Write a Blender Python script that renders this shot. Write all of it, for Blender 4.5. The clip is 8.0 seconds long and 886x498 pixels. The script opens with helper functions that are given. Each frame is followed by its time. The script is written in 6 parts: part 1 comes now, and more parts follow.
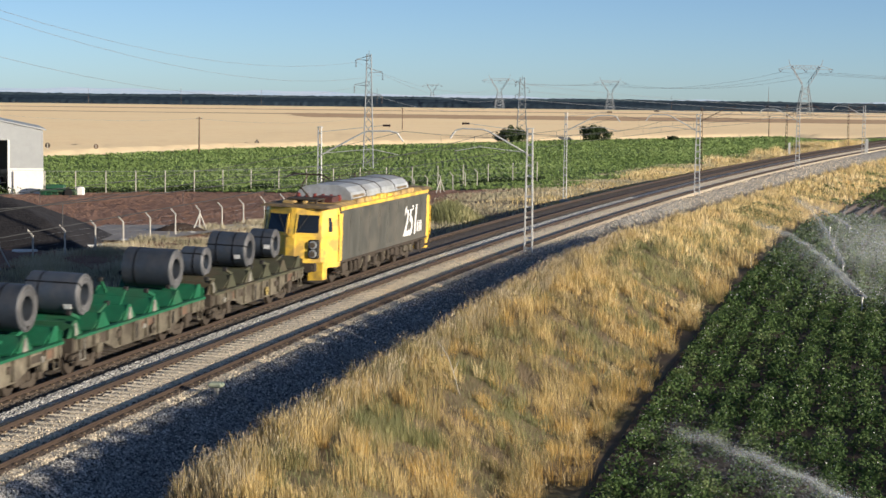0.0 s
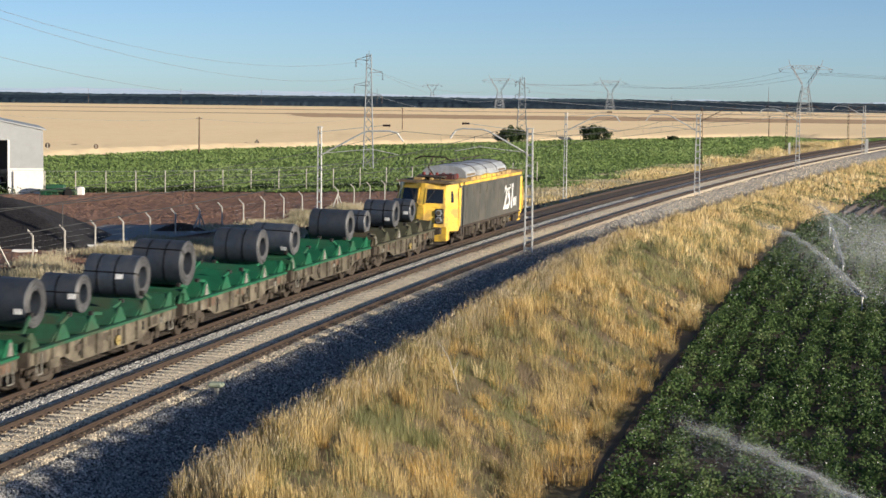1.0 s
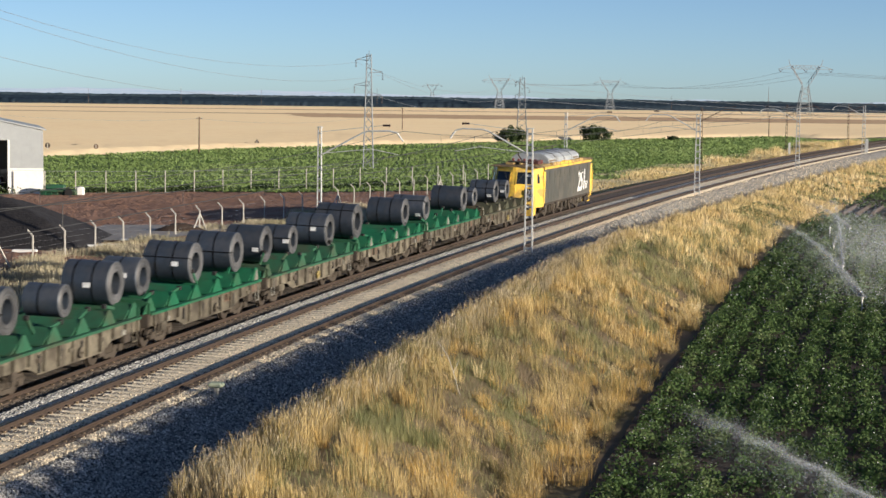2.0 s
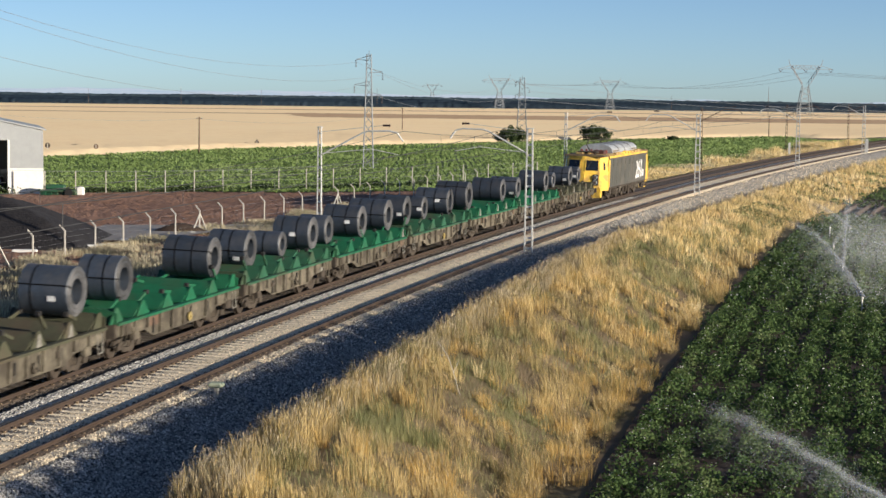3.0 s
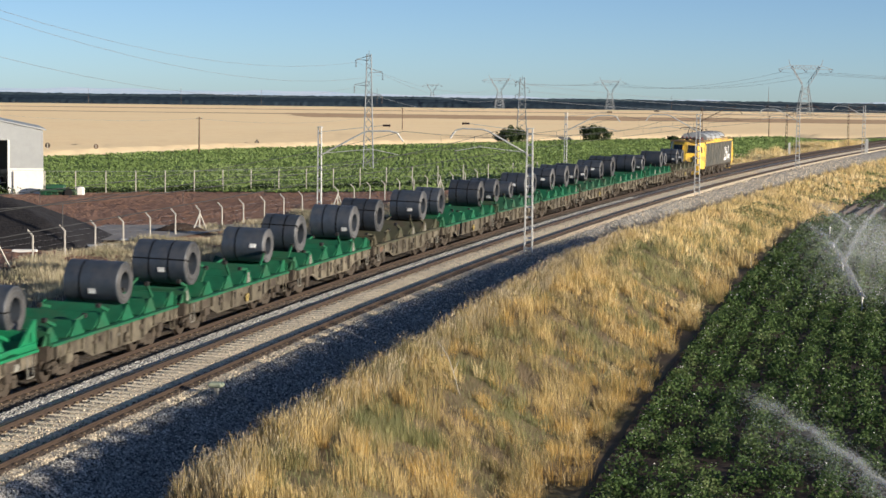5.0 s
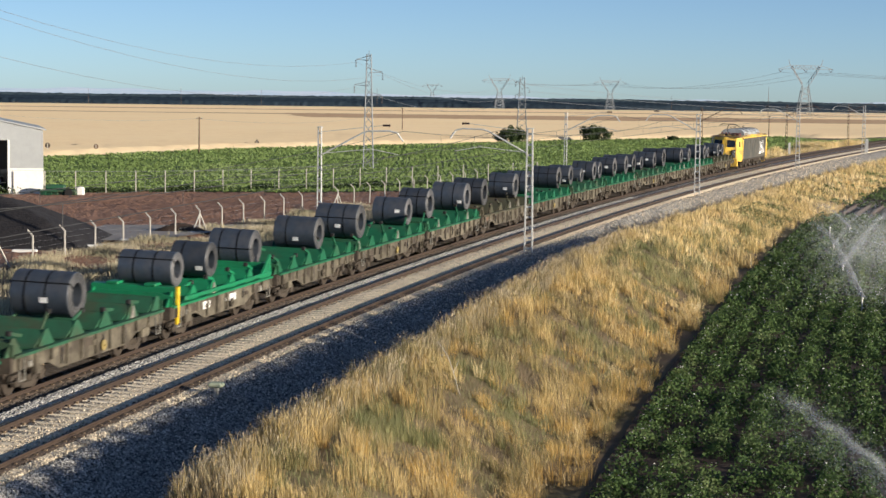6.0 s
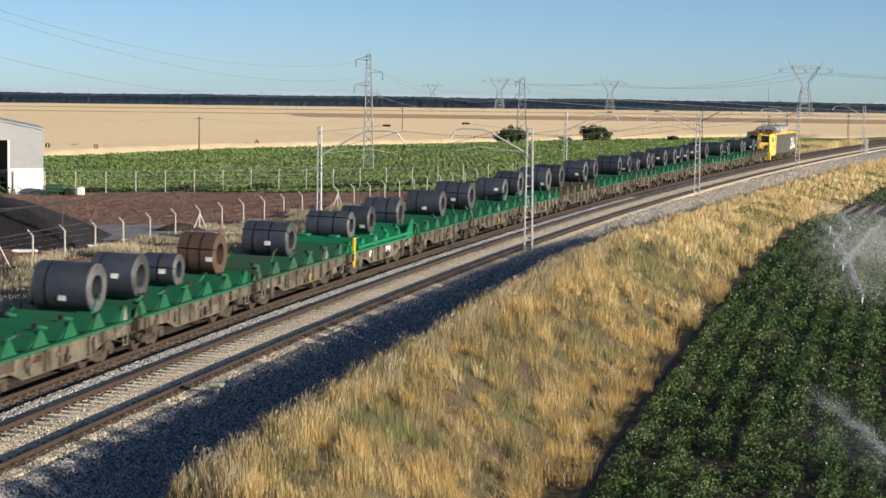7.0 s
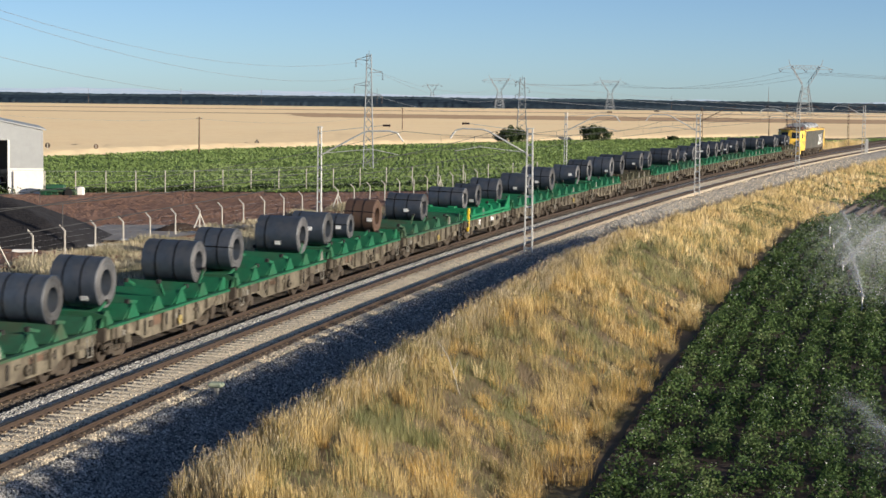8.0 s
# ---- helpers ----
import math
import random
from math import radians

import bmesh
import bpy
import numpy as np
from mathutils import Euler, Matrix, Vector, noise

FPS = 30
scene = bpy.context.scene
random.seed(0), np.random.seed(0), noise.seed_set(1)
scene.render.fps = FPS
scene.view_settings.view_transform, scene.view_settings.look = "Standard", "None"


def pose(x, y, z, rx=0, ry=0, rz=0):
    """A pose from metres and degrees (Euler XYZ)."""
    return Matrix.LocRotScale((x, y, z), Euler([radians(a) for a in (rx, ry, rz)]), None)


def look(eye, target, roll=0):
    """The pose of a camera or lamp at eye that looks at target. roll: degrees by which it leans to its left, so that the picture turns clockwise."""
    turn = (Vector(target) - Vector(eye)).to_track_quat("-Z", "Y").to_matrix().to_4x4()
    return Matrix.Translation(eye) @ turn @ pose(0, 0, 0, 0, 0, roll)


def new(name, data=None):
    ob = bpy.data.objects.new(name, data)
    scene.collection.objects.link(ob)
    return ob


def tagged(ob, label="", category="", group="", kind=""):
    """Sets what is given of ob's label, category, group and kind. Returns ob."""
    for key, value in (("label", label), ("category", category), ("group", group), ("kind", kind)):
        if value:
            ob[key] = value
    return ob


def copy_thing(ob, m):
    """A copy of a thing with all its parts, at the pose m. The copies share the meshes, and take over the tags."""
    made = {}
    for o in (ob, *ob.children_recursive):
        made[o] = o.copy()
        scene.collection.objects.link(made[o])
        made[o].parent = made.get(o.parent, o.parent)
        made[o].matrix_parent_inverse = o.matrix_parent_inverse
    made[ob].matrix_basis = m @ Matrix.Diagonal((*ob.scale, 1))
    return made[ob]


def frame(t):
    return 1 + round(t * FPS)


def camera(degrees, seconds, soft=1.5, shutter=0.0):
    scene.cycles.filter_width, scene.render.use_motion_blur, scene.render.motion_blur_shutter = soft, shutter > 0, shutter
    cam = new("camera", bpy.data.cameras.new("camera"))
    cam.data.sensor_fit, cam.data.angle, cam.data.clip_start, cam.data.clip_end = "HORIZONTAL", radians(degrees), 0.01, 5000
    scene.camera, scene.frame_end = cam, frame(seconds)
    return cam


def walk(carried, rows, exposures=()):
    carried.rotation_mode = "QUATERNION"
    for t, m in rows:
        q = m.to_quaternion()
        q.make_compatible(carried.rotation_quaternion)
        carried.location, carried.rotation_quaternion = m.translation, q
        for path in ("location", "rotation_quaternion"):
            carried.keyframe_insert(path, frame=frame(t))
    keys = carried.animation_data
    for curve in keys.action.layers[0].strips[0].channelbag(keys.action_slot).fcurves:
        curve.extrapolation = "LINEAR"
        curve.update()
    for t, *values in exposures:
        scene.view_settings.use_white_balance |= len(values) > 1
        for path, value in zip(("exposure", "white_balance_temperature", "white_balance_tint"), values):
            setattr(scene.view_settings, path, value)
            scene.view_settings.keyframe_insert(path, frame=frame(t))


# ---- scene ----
cam = camera(26.458, 8.0, soft=1.5, shutter=0.3)
EYE = 10.513
CAM = Matrix.Translation((0, 0, EYE)) @ pose(0, 0, 0, 90 - 4.577, 0, 0) @ pose(0, 0, 0, 0, 0, 0.694)
walk(cam, [(0.0, CAM), (8.0, CAM)])

# ---- daylight: low sun behind the camera's right shoulder ----
SUN_AZ, SUN_EL = 120.0, 10.6          # compass degrees from +y towards +x, height
world = bpy.data.worlds.new("sky")
scene.world = world
world.use_nodes = True
wn = world.node_tree
sky = wn.nodes.new("ShaderNodeTexSky")
sky.sky_type = 'NISHITA'
sky.sun_disc = False
sky.sun_elevation = radians(SUN_EL)
sky.sun_rotation = radians(SUN_AZ)
sky.air_density, sky.dust_density, sky.ozone_density = 0.47, 0.27, 2.2
wn.links.new(sky.outputs[0], wn.nodes["Background"].inputs[0])
wn.nodes["Background"].inputs[1].default_value = 0.086
sun = new("sun", bpy.data.lights.new("sun", "SUN"))
sun.data.energy, sun.data.angle, sun.data.color = 5.0, radians(0.6), (1.0, 0.885, 0.72)
sd = Vector((math.sin(radians(SUN_AZ)) * math.cos(radians(SUN_EL)), math.cos(radians(SUN_AZ)) * math.cos(radians(SUN_EL)), math.sin(radians(SUN_EL))))
sun.matrix_world = look(sd * 50, (0, 0, 0))
scene.view_settings.exposure = 0.64


# ---- materials ----
def mat(name, c1, c2=None, rough=0.8, metal=0.0, scale=8.0, detail=4.0, bump=0.0, bscale=None, island=0.0, objrand=0.0, c3=None, scale3=0.6, amt3=0.5, coat=0.0, bdist=0.02, spec=0.4, grain=None):
    """A surface of two colours mixed by fine noise, a third by broad noise, with relief and variation from piece to piece."""
    m = bpy.data.materials.new(name)
    m.use_nodes = True
    nt = m.node_tree
    b = nt.nodes["Principled BSDF"]
    b.inputs["Roughness"].default_value = rough
    b.inputs["Metallic"].default_value = metal
    b.inputs["Specular IOR Level"].default_value = spec
    b.inputs["Coat Weight"].default_value = coat
    geo = nt.nodes.new("ShaderNodeNewGeometry")
    tc = nt.nodes.new("ShaderNodeTexCoord")
    n1 = nt.nodes.new("ShaderNodeTexNoise")
    n1.inputs["Scale"].default_value, n1.inputs["Detail"].default_value, n1.inputs["Roughness"].default_value = scale, detail, 0.65
    if grain:
        mp = nt.nodes.new("ShaderNodeMapping")
        mp.inputs["Scale"].default_value = grain
        nt.links.new(tc.outputs["Object"], mp.inputs[0])
        nt.links.new(mp.outputs[0], n1.inputs["Vector"])
    else:
        nt.links.new(tc.outputs["Object"], n1.inputs["Vector"])
    mix = nt.nodes.new("ShaderNodeMix")
    mix.data_type = 'RGBA'
    mix.inputs[6].default_value = (*c1, 1)
    mix.inputs[7].default_value = (*(c2 or tuple(v * 0.75 for v in c1)), 1)
    ramp = nt.nodes.new("ShaderNodeMapRange")
    ramp.inputs[1].default_value, ramp.inputs[2].default_value = 0.35, 0.65
    nt.links.new(n1.outputs["Fac"], ramp.inputs[0])
    nt.links.new(ramp.outputs[0], mix.inputs[0])
    out = mix.outputs[2]
    if c3:
        n3 = nt.nodes.new("ShaderNodeTexNoise")
        n3.inputs["Scale"].default_value, n3.inputs["Detail"].default_value = scale3, 3.0
        nt.links.new(tc.outputs["Object"], n3.inputs["Vector"])
        r3 = nt.nodes.new("ShaderNodeMapRange")
        r3.inputs[1].default_value, r3.inputs[2].default_value, r3.inputs[4].default_value = 0.45, 0.62, amt3
        nt.links.new(n3.outputs["Fac"], r3.inputs[0])
        m3 = nt.nodes.new("ShaderNodeMix")
        m3.data_type = 'RGBA'
        m3.inputs[7].default_value = (*c3, 1)
        nt.links.new(r3.outputs[0], m3.inputs[0])
        nt.links.new(out, m3.inputs[6])
        out = m3.outputs[2]
    if island or objrand:
        hv = nt.nodes.new("ShaderNodeHueSaturation")
        rr = nt.nodes.new("ShaderNodeMapRange")
        k = island or objrand
        rr.inputs[3].default_value, rr.inputs[4].default_value = 1 - k, 1 + k
        if island:
            nt.links.new(geo.outputs["Random Per Island"], rr.inputs[0])
        else:
            oi = nt.nodes.new("ShaderNodeObjectInfo")
            nt.links.new(oi.outputs["Random"], rr.inputs[0])
        nt.links.new(rr.outputs[0], hv.inputs["Value"])
        nt.links.new(out, hv.inputs["Color"])
        out = hv.outputs[0]
    nt.links.new(out, b.inputs["Base Color"])
    if bump:
        nb = nt.nodes.new("ShaderNodeTexNoise")
        nb.inputs["Scale"].default_value, nb.inputs["Detail"].default_value = bscale or scale * 3, 3.0
        nt.links.new(tc.outputs["Object"], nb.inputs["Vector"])
        bp = nt.nodes.new("ShaderNodeBump")
        bp.inputs["Strength"].default_value, bp.inputs["Distance"].default_value = bump, bdist
        nt.links.new(nb.outputs["Fac"], bp.inputs["Height"])
        nt.links.new(bp.outputs[0], b.inputs["Normal"])
    return m


def stones(name, dark, light, scale, bump=1.0, bdist=0.03, stain=None):
    """Loose stone: cells of differing tone with deep joints between them."""
    m = bpy.data.materials.new(name)
    m.use_nodes = True
    nt = m.node_tree
    b = nt.nodes["Principled BSDF"]
    b.inputs["Roughness"].default_value = 0.9
    tc = nt.nodes.new("ShaderNodeTexCoord")
    v = nt.nodes.new("ShaderNodeTexVoronoi")
    v.inputs["Scale"].default_value = scale
    nt.links.new(tc.outputs["Object"], v.inputs["Vector"])
    sep = nt.nodes.new("ShaderNodeSeparateColor")
    nt.links.new(v.outputs["Color"], sep.inputs[0])
    mix = nt.nodes.new("ShaderNodeMix")
    mix.data_type = 'RGBA'
    mix.inputs[6].default_value, mix.inputs[7].default_value = (*dark, 1), (*light, 1)
    nt.links.new(sep.outputs[0], mix.inputs[0])
    out = mix.outputs[2]
    if stain:
        n3 = nt.nodes.new("ShaderNodeTexNoise")
        n3.inputs["Scale"].default_value, n3.inputs["Detail"].default_value = 0.5, 4.0
        nt.links.new(tc.outputs["Object"], n3.inputs["Vector"])
        r3 = nt.nodes.new("ShaderNodeMapRange")
        r3.inputs[1].default_value, r3.inputs[2].default_value, r3.inputs[4].default_value = 0.42, 0.65, 0.6
        nt.links.new(n3.outputs["Fac"], r3.inputs[0])
        m3 = nt.nodes.new("ShaderNodeMix")
        m3.data_type = 'RGBA'
        m3.inputs[7].default_value = (*stain, 1)
        nt.links.new(r3.outputs[0], m3.inputs[0])
        nt.links.new(out, m3.inputs[6])
        out = m3.outputs[2]
    nt.links.new(out, b.inputs["Base Color"])
    bp = nt.nodes.new("ShaderNodeBump")
    bp.invert = True
    bp.inputs["Strength"].default_value, bp.inputs["Distance"].default_value = bump, bdist
    nt.links.new(v.outputs["Distance"], bp.inputs["Height"])
    nt.links.new(bp.outputs[0], b.inputs["Normal"])
    return m


M_GROUND = mat("dry_earth", (0.165, 0.118, 0.072), (0.105, 0.078, 0.046), rough=0.95, scale=1.2, bump=0.6, bscale=6, c3=(0.13, 0.115, 0.05), scale3=0.15, amt3=0.7)
M_STUBBLE = mat("wheat_stubble", (0.95, 0.75, 0.47), (0.89, 0.68, 0.42), rough=0.95, scale=0.25, bump=0.4, bscale=2, c3=(0.93, 0.74, 0.47), scale3=0.012, amt3=0.8)
M_FALLOW = mat("fallow_strip", (0.44, 0.30, 0.19), (0.52, 0.37, 0.24), rough=0.95, scale=0.08)
M_GREENSOIL = mat("crop_floor", (0.055, 0.09, 0.02), (0.035, 0.06, 0.015), rough=0.95, scale=0.9, bump=0.8, bscale=3, bdist=0.1)
M_YARD = mat("ploughed_red_soil", (0.31, 0.165, 0.105), (0.22, 0.115, 0.072), rough=0.95, scale=1.6, detail=6, bump=1.0, bscale=2.6, bdist=0.25, c3=(0.33, 0.19, 0.13), scale3=0.12)
M_FIELDSOIL = mat("dark_field_soil", (0.06, 0.038, 0.026), (0.04, 0.026, 0.019), rough=0.95, scale=3, bump=0.8, bscale=9, bdist=0.05)
M_FURROW = mat("ploughed_furrow", (0.15, 0.11, 0.09), (0.095, 0.07, 0.058), rough=0.95, scale=2.5, bump=0.8, bscale=6, bdist=0.06)
M_BALLAST = stones("ballast_stone", (0.055, 0.055, 0.055), (0.42, 0.40, 0.375), 10, bdist=0.06, stain=(0.20, 0.19, 0.175))
M_BALLAST_TRACK = stones("dusty_ballast", (0.50, 0.41, 0.29), (0.82, 0.70, 0.52), 13, bump=1.0, bdist=0.035, stain=(0.66, 0.54, 0.39))
M_BALLAST_OLD = stones("oily_ballast", (0.05, 0.042, 0.035), (0.23, 0.195, 0.165), 13, stain=(0.085, 0.07, 0.058))
M_SLEEPER = mat("concrete_sleeper", (0.86, 0.76, 0.59), (0.74, 0.63, 0.47), rough=0.9, scale=5, objrand=0.16, bump=0.3)
M_RUSTBED = stones("rust_stained_ballast", (0.03, 0.022, 0.017), (0.115, 0.082, 0.06), 13, bdist=0.03, stain=(0.055, 0.04, 0.03))
M_SLEEPER_OLD = mat("stained_sleeper", (0.12, 0.095, 0.075), (0.08, 0.065, 0.052), rough=0.9, scale=5, objrand=0.12, bump=0.3)
M_RAIL = mat("rusted_rail", (0.062, 0.041, 0.030), (0.042, 0.029, 0.022), rough=0.75, scale=6)
M_RAILTOP = mat("worn_rail_head", (0.13, 0.095, 0.072), (0.085, 0.064, 0.05), rough=0.5, metal=0.7, scale=4)
M_GALV = mat("galvanised_steel", (0.64, 0.64, 0.62), (0.50, 0.50, 0.49), rough=0.6, metal=0.12, scale=3)
M_RUSTMAST = mat("weathered_steel", (0.14, 0.085, 0.056), (0.09, 0.058, 0.042), rough=0.8, scale=3)
M_CONC = mat("concrete", (0.52, 0.49, 0.44), (0.42, 0.40, 0.36), rough=0.9, scale=3, bump=0.2)
M_WIRE = mat("wire", (0.10, 0.10, 0.10), rough=0.6, metal=0.5)
M_FAINTWIRE = mat("aluminium_cable", (0.30, 0.32, 0.35), rough=0.6, metal=0.3)
M_INSUL = mat("insulator_brown", (0.06, 0.03, 0.02), rough=0.3)
M_WHITE = mat("white_paint", (0.75, 0.74, 0.71), (0.66, 0.65, 0.62), rough=0.6, scale=2)
M_CLAD = mat("grey_cladding", (0.36, 0.375, 0.38), (0.33, 0.345, 0.35), rough=0.5, scale=1.5)
# near-black floor: the shed's inner shade is put into its colour
M_DARKIN = mat("interior_shade", (0.03, 0.03, 0.03), rough=0.9)
M_HEAP = mat("black_compost", (0.022, 0.020, 0.022), (0.012, 0.011, 0.013), rough=0.92, scale=3, bump=0.8, bscale=5, bdist=0.08)
M_ASPHALT = mat("grey_asphalt", (0.32, 0.295, 0.27), (0.25, 0.23, 0.21), rough=0.9, scale=3)
M_YELLOW = mat("yellow_loco_paint", (0.86, 0.58, 0.085), (0.76, 0.47, 0.06), rough=0.5, scale=2.2, c3=(0.34, 0.22, 0.08), scale3=1.7, amt3=0.75, coat=0.1)
M_YELLOWROOF = mat("dusty_yellow_roof", (0.56, 0.38, 0.13), (0.30, 0.20, 0.09), rough=0.6, scale=2.5, c3=(0.2, 0.14, 0.08), scale3=1.5, amt3=0.5)
M_LOCOGREY = mat("grey_loco_paint", (0.084, 0.084, 0.074), (0.052, 0.052, 0.046), rough=0.6, scale=2.2, detail=6, grain=(1, 1, 0.16), c3=(0.115, 0.105, 0.088), scale3=0.7, amt3=0.6)
M_CABROOF = mat("grimy_cab_roof", (0.19, 0.14, 0.085), (0.09, 0.068, 0.048), rough=0.8, scale=2.5, c3=(0.32, 0.22, 0.08), scale3=1.2, amt3=0.5)
M_SILVER = mat("silver_roof", (0.46, 0.49, 0.52), (0.33, 0.35, 0.37), rough=0.5, metal=0.2, scale=2, c3=(0.24, 0.235, 0.22), scale3=0.8, amt3=0.6)
M_UNDER = mat("brake_dust_steel", (0.06, 0.046, 0.035), (0.034, 0.027, 0.022), rough=0.85, scale=3, bump=0.3)
M_BLACK = mat("black_rubber", (0.018, 0.017, 0.017), rough=0.7)
M_GLASS = mat("cab_glass", (0.012, 0.015, 0.018), rough=0.08, spec=0.8)
M_RED = mat("red_insulator", (0.19, 0.035, 0.03), rough=0.45)
M_LAMPGLASS = mat("lamp_glass", (0.16, 0.13, 0.10), rough=0.15)
M_COIL = mat("rolled_steel", (0.074, 0.092, 0.120), (0.056, 0.070, 0.093), rough=0.5, metal=0.45, scale=2.0, objrand=0.25, c3=(0.12, 0.122, 0.13), scale3=1.3, amt3=0.5, bump=0.08, bscale=3, bdist=0.05)
M_COILEND = mat("coil_edge_steel", (0.085, 0.086, 0.092), (0.04, 0.041, 0.045), rough=0.6, metal=0.3, scale=2.5, c3=(0.17, 0.168, 0.168), scale3=0.9, amt3=0.5, objrand=0.3)
M_COILRUST = mat("rusty_coil_steel", (0.105, 0.065, 0.045), (0.08, 0.05, 0.04), rough=0.7, metal=0.2, scale=2)
M_STRAP = mat("steel_strap", (0.014, 0.014, 0.016), rough=0.5, metal=0.4)
M_LABEL = mat("paper_label", (0.92, 0.92, 0.91), rough=0.6)
GREENS = {
    "green": mat("green_wagon_paint", (0.011, 0.118, 0.055), (0.009, 0.09, 0.043), rough=0.55, scale=2.5, c3=(0.035, 0.085, 0.045), scale3=0.9, amt3=0.55),
    "dull": mat("dull_green_paint", (0.020, 0.10, 0.052), (0.02, 0.075, 0.04), rough=0.65, scale=2.5, c3=(0.05, 0.06, 0.035), scale3=0.9, amt3=0.7),
    "olive": mat("grimy_olive_paint", (0.062, 0.066, 0.038), (0.05, 0.048, 0.03), rough=0.75, scale=2.5, c3=(0.08, 0.06, 0.04), scale3=0.9, amt3=0.6),
    "bright": mat("fresh_green_paint", (0.010, 0.20, 0.085), (0.010, 0.165, 0.07), rough=0.45, scale=2.5, c3=(0.02, 0.12, 0.06), scale3=0.9, amt3=0.4),
}
M_SILL = mat("dusty_wagon_sill", (0.175, 0.154, 0.114), (0.07, 0.06, 0.045), rough=0.9, scale=1.6, detail=6, c3=(0.055, 0.045, 0.034), scale3=1.0, amt3=0.85, objrand=0.25)
M_ROOFDIRT = mat("sooty_red", (0.10, 0.03, 0.028), (0.05, 0.03, 0.028), rough=0.7, scale=4)
M_SILLPALE = mat("worn_pale_fitting", (0.25, 0.245, 0.215), (0.14, 0.13, 0.115), rough=0.8, scale=4)
M_SEAM = mat("dusty_panel_seam", (0.13, 0.125, 0.11), (0.09, 0.086, 0.078), rough=0.8, scale=4)
M_SILLDARK = mat("oily_wagon_steel", (0.075, 0.06, 0.046), (0.042, 0.034, 0.027), rough=0.9, scale=2.5)
M_POSTYELLOW = mat("yellow_post_paint", (0.78, 0.52, 0.02), rough=0.5)


def veg(name, cols, rough=0.7, transl=0.25, broad=0.12):
    """Leaves or blades: a colour for each piece from a ramp, drifting with a broad noise."""
    m = bpy.data.materials.new(name)
    m.use_nodes = True
    nt = m.node_tree
    b = nt.nodes["Principled BSDF"]
    b.inputs["Roughness"].default_value = rough
    b.inputs["Specular IOR Level"].default_value = 0.25
    geo = nt.nodes.new("ShaderNodeNewGeometry")
    tc = nt.nodes.new("ShaderNodeTexCoord")
    nz = nt.nodes.new("ShaderNodeTexNoise")
    nz.inputs["Scale"].default_value, nz.inputs["Detail"].default_value = broad, 5.0
    nt.links.new(tc.outputs["Object"], nz.inputs["Vector"])
    mr = nt.nodes.new("ShaderNodeMapRange")
    mr.inputs[1].default_value, mr.inputs[2].default_value = 0.36, 0.64
    nt.links.new(nz.outputs["Fac"], mr.inputs[0])
    mx = nt.nodes.new("ShaderNodeMath")
    mx.operation = 'MULTIPLY_ADD'
    mx.inputs[1].default_value = 0.34
    nt.links.new(geo.outputs["Random Per Island"], mx.inputs[0])
    half = nt.nodes.new("ShaderNodeMath")
    half.operation = 'MULTIPLY'
    half.inputs[1].default_value = 0.66
    nt.links.new(mr.outputs[0], half.inputs[0])
    nt.links.new(half.outputs[0], mx.inputs[2])
    cr = nt.nodes.new("ShaderNodeValToRGB")
    e = cr.color_ramp.elements
    e[0].position, e[0].color = 0.0, (*cols[0], 1)
    e[1].position, e[1].color = 1.0, (*cols[-1], 1)
    for i, c in enumerate(cols[1:-1]):
        k = e.new((i + 1) / (len(cols) - 1))
        k.color = (*c, 1)
    nt.links.new(mx.outputs[0], cr.inputs[0])
    nt.links.new(cr.outputs[0], b.inputs["Base Color"])
    tr = nt.nodes.new("ShaderNodeBsdfTranslucent")
    nt.links.new(cr.outputs[0], tr.inputs[0])
    ms = nt.nodes.new("ShaderNodeMixShader")
    ms.inputs[0].default_value = transl
    nt.links.new(b.outputs[0], ms.inputs[1])
    nt.links.new(tr.outputs[0], ms.inputs[2])
    nt.links.new(ms.outputs[0], nt.nodes["Material Output"].inputs[0])
    return m


V_STRAW = veg("dry_grass", [(0.13, 0.15, 0.06), (0.24, 0.22, 0.10), (0.37, 0.29, 0.135), (0.50, 0.37, 0.16), (0.66, 0.50, 0.225), (0.76, 0.63, 0.38)], broad=0.42)
V_PALE = veg("pale_grass", [(0.40, 0.34, 0.15), (0.66, 0.50, 0.23), (0.78, 0.61, 0.32), (0.88, 0.76, 0.50)], broad=0.35)
V_OLIVE = veg("grey_dry_stalks", [(0.20, 0.17, 0.105), (0.34, 0.285, 0.175), (0.54, 0.45, 0.31)], broad=0.5)
V_TAN = veg("tan_verge_grass", [(0.26, 0.25, 0.15), (0.45, 0.39, 0.26), (0.62, 0.55, 0.40)], broad=0.3)
V_HEAD = veg("grass_seed_heads", [(0.33, 0.25, 0.14), (0.46, 0.36, 0.21), (0.60, 0.49, 0.32)], broad=0.4)
V_WEED = veg("green_weeds", [(0.14, 0.155, 0.07), (0.25, 0.25, 0.115), (0.42, 0.375, 0.20)], broad=0.3)
V_GOLD = veg("golden_grass", [(0.40, 0.255, 0.08), (0.60, 0.40, 0.135), (0.74, 0.53, 0.22)], broad=0.8)
V_TIP = veg("pale_grass_tips", [(0.42, 0.34, 0.23), (0.56, 0.46, 0.32), (0.68, 0.58, 0.43)], broad=0.8)
V_BROWN = veg("withered_stalks", [(0.11, 0.085, 0.055), (0.20, 0.155, 0.10), (0.33, 0.265, 0.185)], broad=0.8)
V_CROP = veg("potato_leaves", [(0.034, 0.066, 0.022), (0.062, 0.112, 0.034), (0.10, 0.155, 0.052), (0.165, 0.20, 0.088)], broad=0.45, rough=0.75, transl=0.3)
V_FLOWER = veg("potato_flowers", [(0.42, 0.43, 0.40), (0.62, 0.62, 0.58)])
